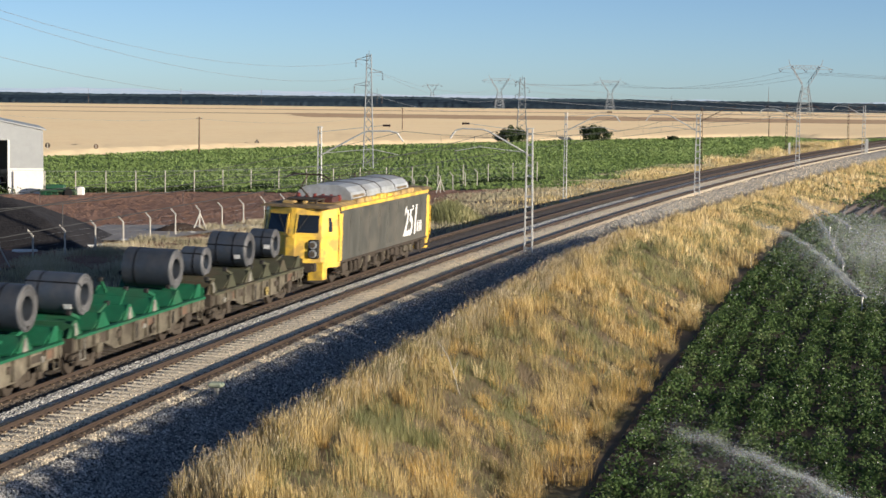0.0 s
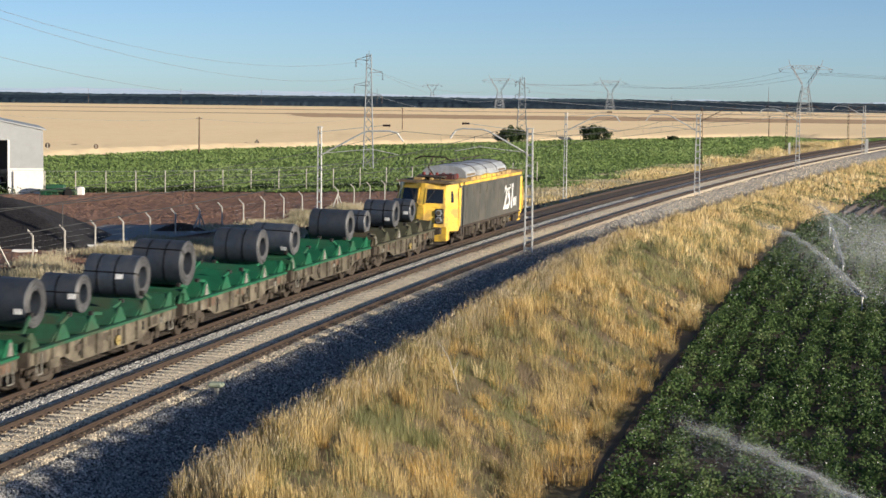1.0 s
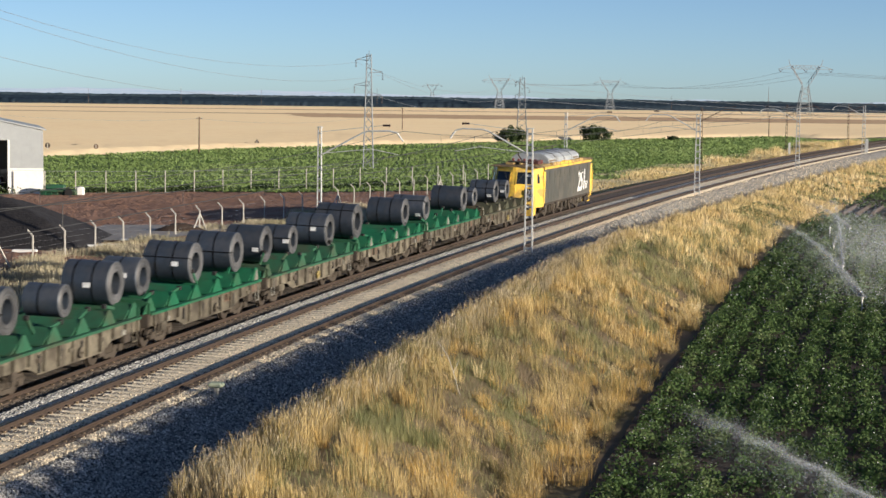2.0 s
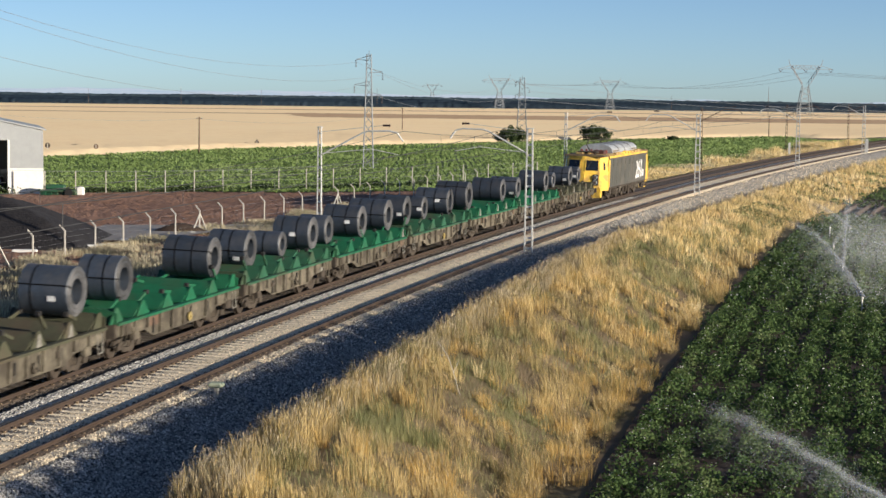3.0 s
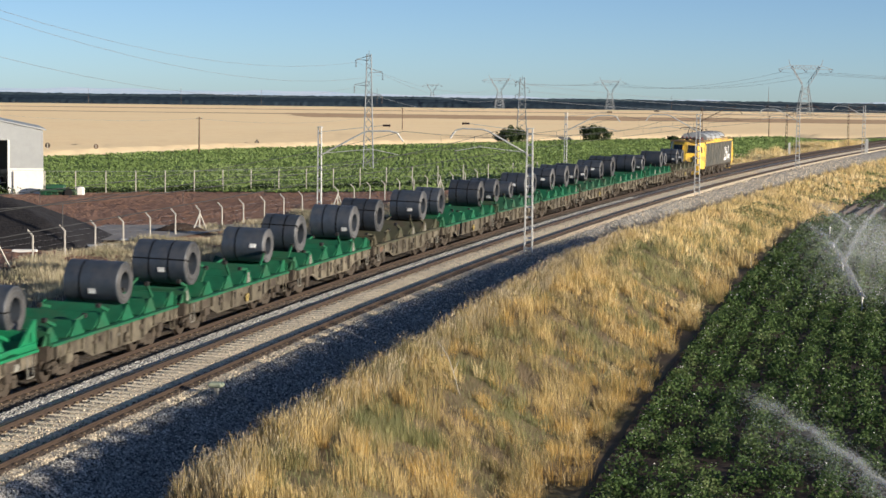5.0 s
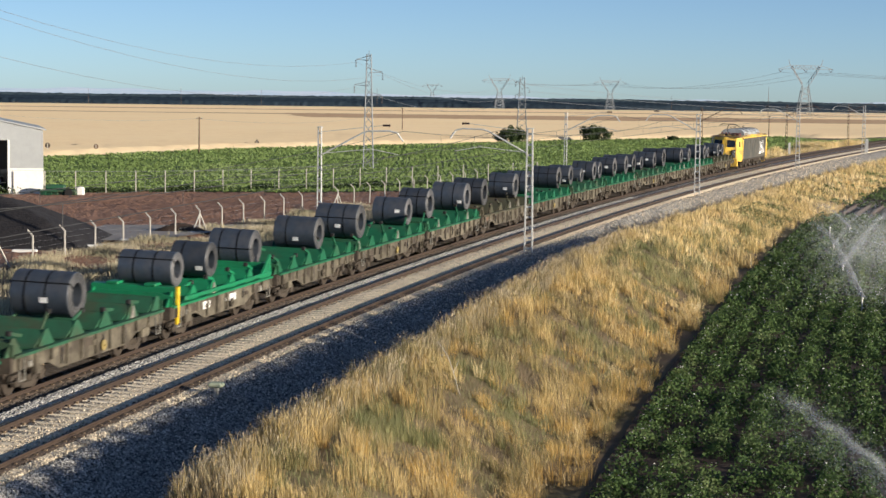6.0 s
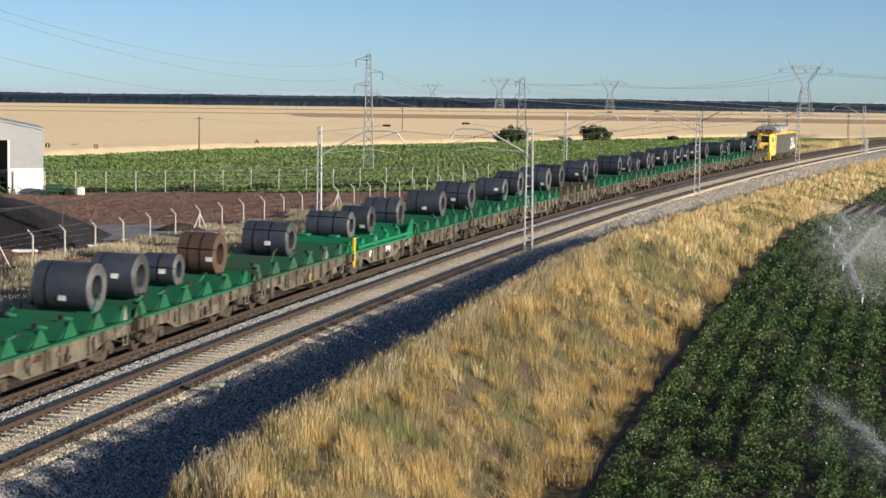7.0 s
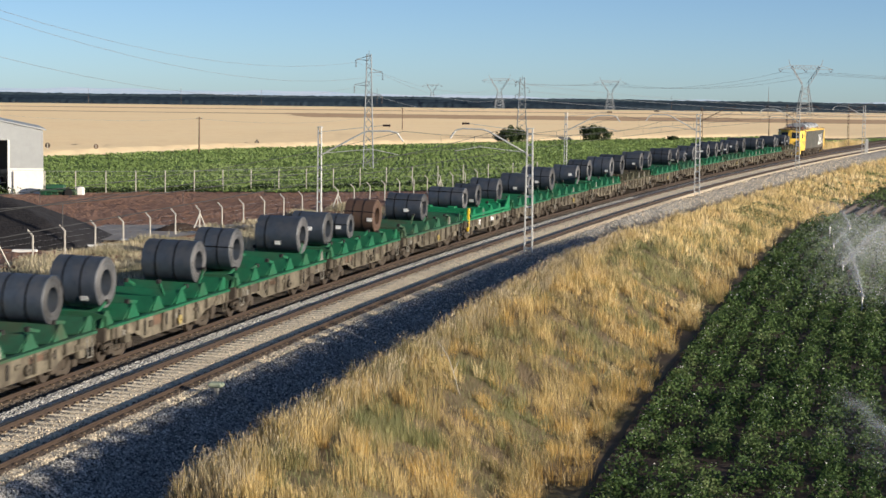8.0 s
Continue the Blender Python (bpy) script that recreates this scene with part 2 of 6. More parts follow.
V_BEET = veg("beet_leaves", [(0.15, 0.225, 0.065), (0.20, 0.285, 0.09), (0.26, 0.34, 0.125)], broad=0.05)
V_BUSH = veg("bush_leaves", [(0.03, 0.05, 0.02), (0.055, 0.085, 0.032), (0.085, 0.12, 0.048)], broad=0.6)
# the blue of distance haze is painted into both pine colours
V_FARPINE_HAZE = veg("far_haze_blue_pines", [(0.035, 0.056, 0.070), (0.042, 0.064, 0.078)], broad=0.02, transl=0.0)
V_PINE_HAZE = veg("haze_blue_pines", [(0.014, 0.027, 0.042), (0.016, 0.029, 0.044), (0.018, 0.032, 0.047)], broad=0.01, transl=0.0)


# ---- mesh building ----
class Build:
    """Collects faces of one mesh."""

    def __init__(self):
        self.v, self.f, self.m = [], [], []

    def quadmesh(self, verts, faces, mi=0):
        o = len(self.v)
        self.v += [tuple(p) for p in verts]
        self.f += [tuple(i + o for i in q) for q in faces]
        self.m += [mi] * len(faces)
        return self

    def box(self, c, s, mi=0, bev=0.0, rot=None):
        """A box at centre c with sizes s and chamfered upright edges and top."""
        x, y, z = (k / 2 for k in s)
        b = min(bev, x * 0.9, y * 0.9, z * 0.9)
        rings = []
        if b > 0:
            for zz, k in ((-z, b), (-z + b, 0), (z - b, 0), (z, b)):
                a, d = x - k, y - k
                rings.append([(a, d - b, zz), (a - b, d, zz), (-a + b, d, zz), (-a, d - b, zz), (-a, -d + b, zz), (-a + b, -d, zz), (a - b, -d, zz), (a, -d + b, zz)])
        else:
            for zz in (-z, z):
                rings.append([(x, y, zz), (-x, y, zz), (-x, -y, zz), (x, -y, zz)])
        self.loft(rings, mi, c, rot)
        return self

    def loft(self, rings, mi=0, c=(0, 0, 0), rot=None, caps=True, closed=True):
        n = len(rings[0])
        vs = [Vector(p) for r in rings for p in r]
        if rot:
            vs = [rot @ p for p in vs]
        vs = [p + Vector(c) for p in vs]
        fs = []
        for i in range(len(rings) - 1):
            for j in range(n if closed else n - 1):
                k = (j + 1) % n
                fs.append((i * n + j, i * n + k, (i + 1) * n + k, (i + 1) * n + j))
        if caps:
            fs.append(tuple(reversed(range(n))))
            fs.append(tuple((len(rings) - 1) * n + j for j in range(n)))
        return self.quadmesh(vs, fs, mi)

    def tube(self, a, b, r, n=6, mi=0, r2=None):
        a, b = Vector(a), Vector(b)
        d = (b - a)
        q = d.to_track_quat("Z", "Y")
        rs = []
        for p, rr in ((a, r), (b, r if r2 is None else r2)):
            rs.append([p + q @ Vector((math.cos(2 * math.pi * i / n) * rr, math.sin(2 * math.pi * i / n) * rr, 0)) for i in range(n)])
        return self.loft(rs, mi)

    def bar(self, a, b, w, d=None, mi=0):
        """A flat-sided bar from a to b."""
        a, b = Vector(a), Vector(b)
        q = (b - a).to_track_quat("Z", "Y")
        d = d or w
        rs = [[p + q @ Vector((sx * w / 2, sy * d / 2, 0)) for sx, sy in ((1, 1), (-1, 1), (-1, -1), (1, -1))] for p in (a, b)]
        return self.loft(rs, mi)

    def path(self, pts, r, n=5, mi=0):
        for a, b in zip(pts, pts[1:]):
            self.tube(a, b, r, n, mi)
        return self

    def prism(self, poly, axis, a, b, mi=0):
        """A polygon drawn in the two other axes, extruded along axis from a to b."""
        def at(p, t):
            return {"x": (t, p[0], p[1]), "y": (p[0], t, p[1]), "z": (p[0], p[1], t)}[axis]
        return self.loft([[at(p, a) for p in poly], [at(p, b) for p in poly]], mi)

    def mesh(self, name, mats):
        me = bpy.data.meshes.new(name)
        me.from_pydata(self.v, [], self.f)
        for k in mats:
            me.materials.append(k)
        if len(mats) > 1:
            me.polygons.foreach_set("material_index", self.m)
        bm = bmesh.new()
        bm.from_mesh(me)
        bmesh.ops.recalc_face_normals(bm, faces=bm.faces)
        bm.to_mesh(me)
        bm.free()
        return me


def smooth(me, angle=0.7):
    me.polygons.foreach_set("use_smooth", [True] * len(me.polygons))
    me.set_sharp_from_angle(angle=angle)
    return me


def part(name, b, material, parent=None, label="", at=None, soft=False):
    """Links a Build, or a finished mesh, as one object under a thing or a part."""
    mats = material if isinstance(material, (list, tuple)) else [material]
    me = b.mesh(name, mats) if isinstance(b, Build) else b
    if soft:
        smooth(me)
    ob = new(name, me)
    if parent:
        ob.parent = parent
    if at is not None:
        ob.matrix_basis = at
    if label:
        tagged(ob, label)
    return ob


def raw(name, co, faces_n, idx, mats, smooth_all=False):
    """A large mesh straight from arrays: co (n,3), faces all of faces_n corners."""
    me = bpy.data.meshes.new(name)
    co = np.asarray(co, np.float32)
    idx = np.asarray(idx, np.int32)
    nf = len(idx) // faces_n
    me.vertices.add(len(co))
    me.vertices.foreach_set("co", co.ravel())
    me.loops.add(len(idx))
    me.loops.foreach_set("vertex_index", idx)
    me.polygons.add(nf)
    me.polygons.foreach_set("loop_start", np.arange(nf, dtype=np.int32) * faces_n)
    for k in mats:
        me.materials.append(k)
    if smooth_all:
        me.polygons.foreach_set("use_smooth", np.ones(nf, bool))
    me.update(calc_edges=True)
    return me


# ---- the line of the railway ----
GRADE = 0.0113
GAP = 4.574          # between the centres of the two tracks
HALF = 1.108         # half the distance between the rails' heads
CANT = 0.06


EASE = 0.00047       # pushes the far line out along the camera's rays to fit the view


def line_at(q):
    """x and height of the near track at station q, between -60 and 440."""
    w = q - EASE * np.maximum(q - 95.0, 0) ** 2
    far = np.where(q > 95.0, q / np.where(q > 95.0, w, 1.0), 1.0)
    p = w - 100.0
    return far * (-1.1286 + 0.26168 * p + 0.0009062 / 2 * p * p - 1e-6 / 6 * p ** 3), EYE - far * (EYE - GRADE * w)


def line_slope(y):
    q = np.clip(y, -59.5, 439.5)
    return line_at(q + 0.5)[0] - line_at(q - 0.5)[0]


def line_x(y):
    q = np.clip(y, -60.0, 440.0)
    return line_at(q)[0] + (y - q) * line_slope(y)


def rail_z(y):
    return line_at(np.clip(y, -60.0, 440.0))[1]


def on_line(u, y, z=0.0):
    """The point u metres to the right of the near track's centre at station y, z above the rails."""
    k = line_slope(y)
    n = np.sqrt(1 + k * k)
    return np.stack([line_x(y) + u / n, y - u * k / n, rail_z(y) + z + 0 * y], axis=-1)


def across(x, y):
    return (x - line_x(y)) / np.sqrt(1 + line_slope(y) ** 2)


def ease(a, b, t):
    k = np.clip((t - a) / (b - a), 0, 1)
    return k * k * (3 - 2 * k)


def rim_u(y):
    """Where the grassy berm beside the near track begins."""
    return np.interp(y, [45, 90, 105, 130, 165, 195, 250, 340], [7.9, 7.6, 7.3, 7.1, 6.9, 6.8, 7.2, 7.2])


# unseen bank under the grass, raised until its shadow covers the ballast shoulder
def berm(y):
    return np.interp(y, [40, 115, 150, 180, 340], [0.38, 0.56, -0.18, -0.60, -1.0])


def ground_z(x, y):
    x, y = np.asarray(x, float), np.asarray(y, float)
    u = across(x, y)
    base = rail_z(y)
    rim, top = rim_u(y), berm(y)
    foot = -1.9 * ease(2.4, rim - 1.7, u) - 0.75 * (1 - ease(2.4, rim - 1.7, u))
    up = ease(rim - 1.5, rim + 0.2, u)
    right = base + foot * (1 - up) + up * (top + (-1.75 - top) * ease(rim + 1.5, 15.0, u))
    w = -(u + GAP)
    lo = base - 0.75 - 0.45 * ease(2.4, 5.0, w)
    k = ease(5.0, 45.0, w)
    left = lo * (1 - k) + k * (0.0 * y)
    return np.where(u > -GAP / 2, right, left)


def stand(x, y, dz=0.0):
    return Vector((x, y, float(ground_z(x, y)) + dz))


def sheet(name, x0, x1, y0, y1, nx, ny, material, lift=0.03, label="", category="", fn=None, facets=False):
    """A ground cover that follows the land between two stations; x0 and x1 may be functions of y."""
    ys = np.linspace(y0, y1, ny)
    t = np.linspace(0, 1, nx)
    a = np.array([x0(v) if callable(x0) else x0 for v in ys])
    b = np.array([x1(v) if callable(x1) else x1 for v in ys])
    X = a[:, None] + (b - a)[:, None] * t[None, :]
    Y = np.repeat(ys[:, None], nx, 1)
    Z = ground_z(X, Y) + lift
    if fn is not None:
        Z = Z + fn(X, Y)
    i = np.arange((ny - 1) * nx).reshape(ny - 1, nx)[:, :-1].ravel()
    idx = np.stack([i, i + 1, i + nx + 1, i + nx], 1).ravel()
    ob = new(name, raw(name, np.stack([X, Y, Z], -1).reshape(-1, 3), 4, idx, [material], not facets))
    return tagged(ob, label, category, kind="structure")


# ---- land ----
def build_land():
    gx = np.concatenate([[-4800, -3000, -1800, -1000, -600, -350, -220, -150], np.arange(-100, 121, 1.0), [150, 220, 350, 600, 1000, 1800, 3000, 4800]])
    gy = np.concatenate([[-1500, -600, -250, -100, -40, 0, 20], np.arange(35, 341, 1.8), np.arange(350, 620, 15), [700, 850, 1000, 1300, 1700, 2200, 3000, 4000, 4850]])
    X, Y = np.meshgrid(gx, gy)
    Z = ground_z(X, Y) + 0.0
    ny, nx = X.shape
    i = np.arange((ny - 1) * nx).reshape(ny - 1, nx)[:, :-1].ravel()
    idx = np.stack([i, i + 1, i + nx + 1, i + nx], 1).ravel()
    tagged(new("ground", raw("ground", np.stack([X, Y, Z], -1).reshape(-1, 3), 4, idx, [M_GROUND], True)), "dry brown earth and trampled straw around the railway", "ground", kind="structure")


def edge_u(y):
    return np.interp(y, [40, 54, 69, 86, 110, 131, 161, 240], [17.0, 16.5, 16.2, 16.0, 15.6, 15.2, 14.6, 14.0])


def off_x(u):
    """x at station y of the line u metres beside the near track."""
    return lambda y: float(line_x(y) + u * np.sqrt(1 + line_slope(y) ** 2))


def green_near(y):
    return off_x(-GAP - 11.0)(y)


GREEN_X = [-800, -66, -42.6, -10.7, 30.7, 101, 110, 1000]     # far edge of the green field
GREEN_Y = [300, 307, 368, 414, 480, 570, 560, 420]


def green_left(y):
    return float(np.interp(y, GREEN_Y[1:6], GREEN_X[1:6])) if y > 307 else -110.0


def build_fields():
    # stubble brightened by shape: low ridges whose steep sides face south, camera and sun
    r = np.arange(292, 1844, 4.0)
    ys, zs = [], []
    for a, b in zip(r, r[1:]):
        ys += [a, a + (b - a) * 0.3]
        zs += [0.03, 0.03 + 0.26 * (b - a)]
    ys, zs = np.array(ys), np.array(zs)
    xs = np.concatenate([np.linspace(-800, -90, 20), np.linspace(-80, 120, 60), np.linspace(140, 1000, 30)])
    wob = np.random.default_rng(4).normal(0, 0.05, (len(ys), len(xs)))
    X, Y = np.meshgrid(xs, ys)
    Y = Y + 1.5 * np.sin(X * 0.02)
    Z = ground_z(X, Y) + np.where(Y < np.interp(X, GREEN_X, GREEN_Y), -0.8, np.maximum(zs[:, None] * (1 + wob), 0.02))
    nx = len(xs)
    i = np.arange((len(ys) - 1) * nx).reshape(-1, nx)[:, :-1].ravel()
    idx = np.stack([i, i + 1, i + nx + 1, i + nx], 1).ravel()
    me = raw("stubble_field", np.stack([X, Y, Z], -1).reshape(-1, 3), 4, idx, [M_STUBBLE, M_FALLOW])
    qx, qy = X[:-1, :-1].ravel(), Y[:-1, :-1].ravel()
    fallow = ((qx > -70 - (qy - 900) * 0.2) & (qy > 870) & (qy < 1080)) | ((qy > 1330) & (qy < 1400)) | ((qx < -20) & (qy > 1010) & (qy < 1050))
    me.polygons.foreach_set("material_index", fallow.astype(np.int32))
    tagged(new("stubble_field", me), "pale harvested wheat stubble field stretching to the woods", "field", kind="structure")
    sheet("green_field", green_left, lambda y: max(min(green_near(y), 102.0), green_left(y) + 0.2), 204, 569, 70, 90, M_GREENSOIL, 0.12, label="green beet field behind the fenced yard", category="field")
    rough = np.random.default_rng(6).normal(0, 0.055, (150, 150))
    sheet("yard", -66, off_x(-GAP - 16.0), 112, 203, 150, 150, M_YARD, 0.10, label="bare ploughed red-brown soil yard inside the fence", category="yard", fn=lambda X, Y: rough, facets=True)
    ridge = lambda X, Y: 0.16 * np.sin(across(X, Y) * 2 * np.pi / 1.3) + 0.05 * np.sin(X * 3.1 + Y * 2.3)
    sheet("bare_furrows", lambda y: off_x(13.2)(y), lambda y: off_x(13.2)(y) + 34, 174.5, 190.5, 220, 40, M_FURROW, 0.16, label="bare purple-brown furrows past the potato rows", category="field", fn=ridge)
    sheet("crop_soil", lambda y: off_x(edge_u(y) - 0.5)(y), lambda y: off_x(edge_u(y) - 0.5)(y) + 30, 35, 300, 30, 260, M_FIELDSOIL, 0.05, label="dark ridged soil under the potato crop", category="field")


# ---- the two tracks ----
def sweep(prof, ys, u0, mi=0):
    """A closed profile of (u, z) carried along the line."""
    n = len(prof)
    co = np.concatenate([np.stack([on_line(u0 + u, ys, z - CANT * u / (2 * HALF)) for u, z in prof], 1)], 1)
    co = co.reshape(-1, 3)
    i = np.arange(len(ys) - 1)[:, None] * n
    j = np.arange(n)[None, :]
    k = (np.arange(n)[None, :] + 1) % n
    idx = np.stack([i + j, i + k, i + n + k, i + n + j], -1).reshape(-1)
    return co, idx


RAIL_PROFILE = [(-0.046, 0.0), (0.046, 0.0), (0.046, -0.045), (0.016, -0.06), (0.016, -0.135), (0.095, -0.158), (0.095, -0.175), (-0.095, -0.175), (-0.095, -0.158), (-0.016, -0.135), (-0.016, -0.06), (-0.046, -0.045)]


def sleeper_mesh(material):
    b = Build()
    prof = [(-0.15, -0.24), (0.15, -0.24), (0.13, -0.02), (0.10, 0.0), (-0.10, 0.0), (-0.13, -0.02)]
    rings = []
    for x, dz, k in ((-1.62, -0.01, 1.0), (-1.05, 0.0, 1.0), (-0.55, -0.005, 0.95), (0.55, -0.005, 0.95), (1.05, 0.0, 1.0), (1.62, -0.01, 1.0)):
        rings.append([(x, p[0] * k, p[1] + dz) for p in prof])
    b.loft(rings)
    return b.mesh("sleeper", [material])


def line_pose(u, y, z=0.0):
    p = on_line(u, np.float64(y), z)
    return pose(p[0], p[1], p[2], math.degrees(math.atan(GRADE)), math.degrees(math.atan(CANT / (2 * HALF))), -math.degrees(math.atan(float(line_slope(y)))))


def build_track(name, u0, bed, sleeper_mat, label):
    ys = np.linspace(-40, 430, 400)
    tr = tagged(new(name), label, "railway track", kind="structure")
    for side in (-1, 1):
        co, idx = sweep([(p[0] + side * HALF, p[1]) for p in RAIL_PROFILE], ys, u0)
        me = raw("rail", co, 4, idx, [M_RAIL, M_RAILTOP])
        mi = np.zeros(len(me.polygons), np.int32)
        mi[0::12] = 1
        me.polygons.foreach_set("material_index", mi)
        part("rail", me, M_RAIL, tr)
    me = sleeper_mesh(sleeper_mat)
    step, y, k = 0.66, 44.0, 0
    rest_v, rest_f = [], []
    base_v = np.array([v.co for v in me.vertices])
    base_f = [tuple(p.vertices) for p in me.polygons]
    clip_v, clip_f = [], []
    while y < 380:
        m = line_pose(u0, y, -0.175)
        if k < 300:
            s = new("sleeper", me)
            s.parent = tr
            s.matrix_basis = m
        else:
            o = len(rest_v)
            rest_v += [tuple(m @ Vector(v)) for v in base_v]
            rest_f += [tuple(i + o for i in f) for f in base_f]
        if y < 130:
            for side in (-1, 1):
                for d in (-0.13, 0.13):
                    o = len(clip_v)
                    clip_v += [tuple(m @ Vector((side * HALF + d * 1.15 + sx * 0.035, sy * 0.05, sz))) for sz in (0.0, 0.07) for sx, sy in ((-1, -1), (1, -1), (1, 1), (-1, 1))]
                    clip_f += [tuple(i + o for i in f) for f in ((4, 5, 6, 7), (0, 1, 5, 4), (1, 2, 6, 5), (2, 3, 7, 6), (3, 0, 4, 7))]
        y += step / math.sqrt(1 + float(line_slope(y)) ** 2)
        k += 1
    far = bpy.data.meshes.new("far_sleepers")
    far.from_pydata(rest_v, [], rest_f)
    far.materials.append(sleeper_mat)
    tagged(part("far_sleepers", far, sleeper_mat, tr), kind="stuff")
    cl = bpy.data.meshes.new("rail_clips")
    cl.from_pydata(clip_v, [], clip_f)
    cl.materials.append(M_CLIP)
    tagged(part("rail_clips", cl, M_CLIP, tr), kind="stuff")
    # bed between the rails, level with the sleepers
    co, idx = sweep([(-1.72, -0.192), (1.78, -0.192), (2.1, -0.75), (-2.1, -0.75)], np.linspace(-40, 430, 500), u0)
    part("bed", raw("bed", co, 4, idx, [bed]), bed, tr)
    # rust and brake dust washed down beside each rail
    for side in (-1, 1):
        co, idx = sweep([(-0.24, -0.19), (-0.16, -0.168), (0.17, -0.168), (0.24, -0.19), (0.3, -0.4), (-0.3, -0.4)], np.linspace(-40, 430, 500), u0 + side * HALF)
        part("rusty_strip", raw("rusty_strip", co, 4, idx, [M_RUSTBED]), M_RUSTBED, tr)


M_CLIP = mat("rusty_clip", (0.20, 0.15, 0.10), (0.11, 0.08, 0.055), rough=0.7, island=0.4)
M_LOOSE = mat("loose_ballast", (0.40, 0.39, 0.365), (0.20, 0.195, 0.185), rough=0.9, island=0.85)
M_LOOSEPALE = mat("loose_pale_ballast", (0.78, 0.67, 0.50), (0.58, 0.48, 0.35), rough=0.9, island=0.6)
M_LOOSERUST = mat("loose_rusty_ballast", (0.085, 0.062, 0.046), (0.045, 0.034, 0.027), rough=0.9, island=0.5)
M_LOOSEBRIGHT = mat("fresh_ballast", (0.66, 0.64, 0.60), (0.42, 0.41, 0.38), rough=0.85, island=0.4)
M_LOOSEDARK = mat("loose_oily_ballast", (0.11, 0.094, 0.08), (0.06, 0.05, 0.042), rough=0.9, island=0.5)


def build_ballast():
    ys = np.linspace(-40, 430, 900)
    rng = np.random.default_rng(3)
    prof = [(-GAP - 4.6, -1.35), (-GAP - 2.9, -0.62), (-GAP - 1.9, -0.3), (-GAP / 2 - 0.45, -0.34), (-GAP / 2, -0.36), (-GAP / 2 + 0.45, -0.36), (1.75, -0.40), (2.0, -0.29), (2.45, -0.33), (3.2, -0.72), (4.0, -1.15), (5.6, -2.0), (5.6, -2.4), (-GAP - 4.6, -2.4)]
    co = []
    for i, (u, z) in enumerate(prof):
        w = rng.normal(0, 0.02 if i < 7 else 0.035, len(ys)) if i < 11 else 0
        co.append(on_line(u, ys, z) + np.stack([0 * ys, 0 * ys, w + 0 * ys], -1))
    co = np.stack(co, 1).reshape(-1, 3)
    n = len(prof)
    i = np.arange(len(ys) - 1)[:, None] * n
    j = np.arange(n)[None, :]
    k = (j + 1) % n
    idx = np.stack([i + j, i + k, i + n + k, i + n + j], -1).reshape(-1)
    tagged(new("ballast", raw("ballast", co, 4, idx, [M_BALLAST], True)), "grey crushed-stone ballast bank under both tracks", "ballast", kind="structure")
    # pale gravel in the six-foot, heaped up to stay clear of the rail's shadow
    co, idx = sweep([(-0.46, -0.26), (-0.34, -0.13), (0.28, -0.12), (0.52, -0.22), (0.6, -0.7), (-0.5, -0.7)], np.linspace(-40, 430, 500), -2.12)
    pale = stones("pale_gravel", (0.18, 0.17, 0.155), (0.72, 0.68, 0.61), 12, bdist=0.05)
    tagged(new("gravel_strip", raw("gravel_strip", co, 4, idx, [pale])), "pale gravel between the two tracks", "gravel", kind="structure")
    # loose stones lying on the shoulder
    tet = np.array([(1, 0, -.3), (-.5, .87, -.3), (-.5, -.87, -.3), (0.1, 0.1, .7), (-.6, .2, .4)])
    fc = np.array([(0, 1, 3), (1, 4, 3), (4, 2, 3), (2, 0, 3), (1, 2, 4)])
    lanes = (
        ("loose_stones", 34000, 1.95, 4.6, [1.9, 2.45, 3.2, 4.0, 4.8], [-.25, -.29, -.70, -1.13, -1.58], M_LOOSE, "grey loose ballast stones on the track shoulder"),
        ("pale_stones", 12000, -0.82, 0.78, [-2, 2], [-.168, -.235], M_LOOSEPALE, "pale dusty stones between the rails"),
        ("pale_stones", 11000, -2.42, -1.62, [-3, -2.46, -1.84, -1.6], [-.2, -.12, -.11, -.2], M_LOOSEBRIGHT, "pale stones between the two tracks"),
        ("shoulder_stones", 7000, 1.36, 1.86, [1.4, 2.0], [-.235, -.25], M_LOOSEPALE, "pale stones along the sleeper ends"),
        # rust-brown lanes; their dark colour also stands for the rails' shadow bands
        ("rusty_stones", 7000, 0.62, 1.42, [-2, 2], [-.155, -.24], M_LOOSERUST, "rust-brown stones along the near rail"),
        ("rusty_stones", 5000, -1.5, -0.76, [-2, 2], [-.155, -.24], M_LOOSERUST, "rust-brown stones along the inner rail"),
        ("dark_stones", 11000, -GAP - 1.7, -2.38, [-8, -2], [-.20, -.22], M_LOOSEDARK, "oily dark stones under the train"),
    )
    lanes += (("pale_shoulder_stones", 13000, 2.1, 4.6, [1.9, 2.45, 3.2, 4.0, 4.8], [-.24, -.28, -.68, -1.11, -1.56], M_LOOSEBRIGHT, "light grey stones among the dark ballast of the shoulder"),)
    # beyond the shade, paler stones put the sunlight into the shoulder's colour
    lanes += (("dusty_stones", 10000, 1.9, 4.7, [1.9, 2.45, 3.2, 4.0, 4.8], [-.25, -.29, -.70, -1.13, -1.58], M_LOOSEPALE, "pale stones that brighten the sunlit shoulder"),)
    for name, N, u0, u1, us, zs, m, words in lanes:
        far = name == "dusty_stones"
        y = 116 + 180 * rng.random(N) ** 1.2 - 34 * rng.random(N) ** 3 if far else 47 + 125 * rng.random(N) ** 1.5
        u = u0 + (u1 - u0) * rng.random(N)
        z = np.interp(u, us, zs) + 0.01
        p = on_line(u, y, z)
        sc = rng.uniform(0.022, 0.06, N) * (1.35 if far else 1.0)
        an = rng.random(N) * 6.28
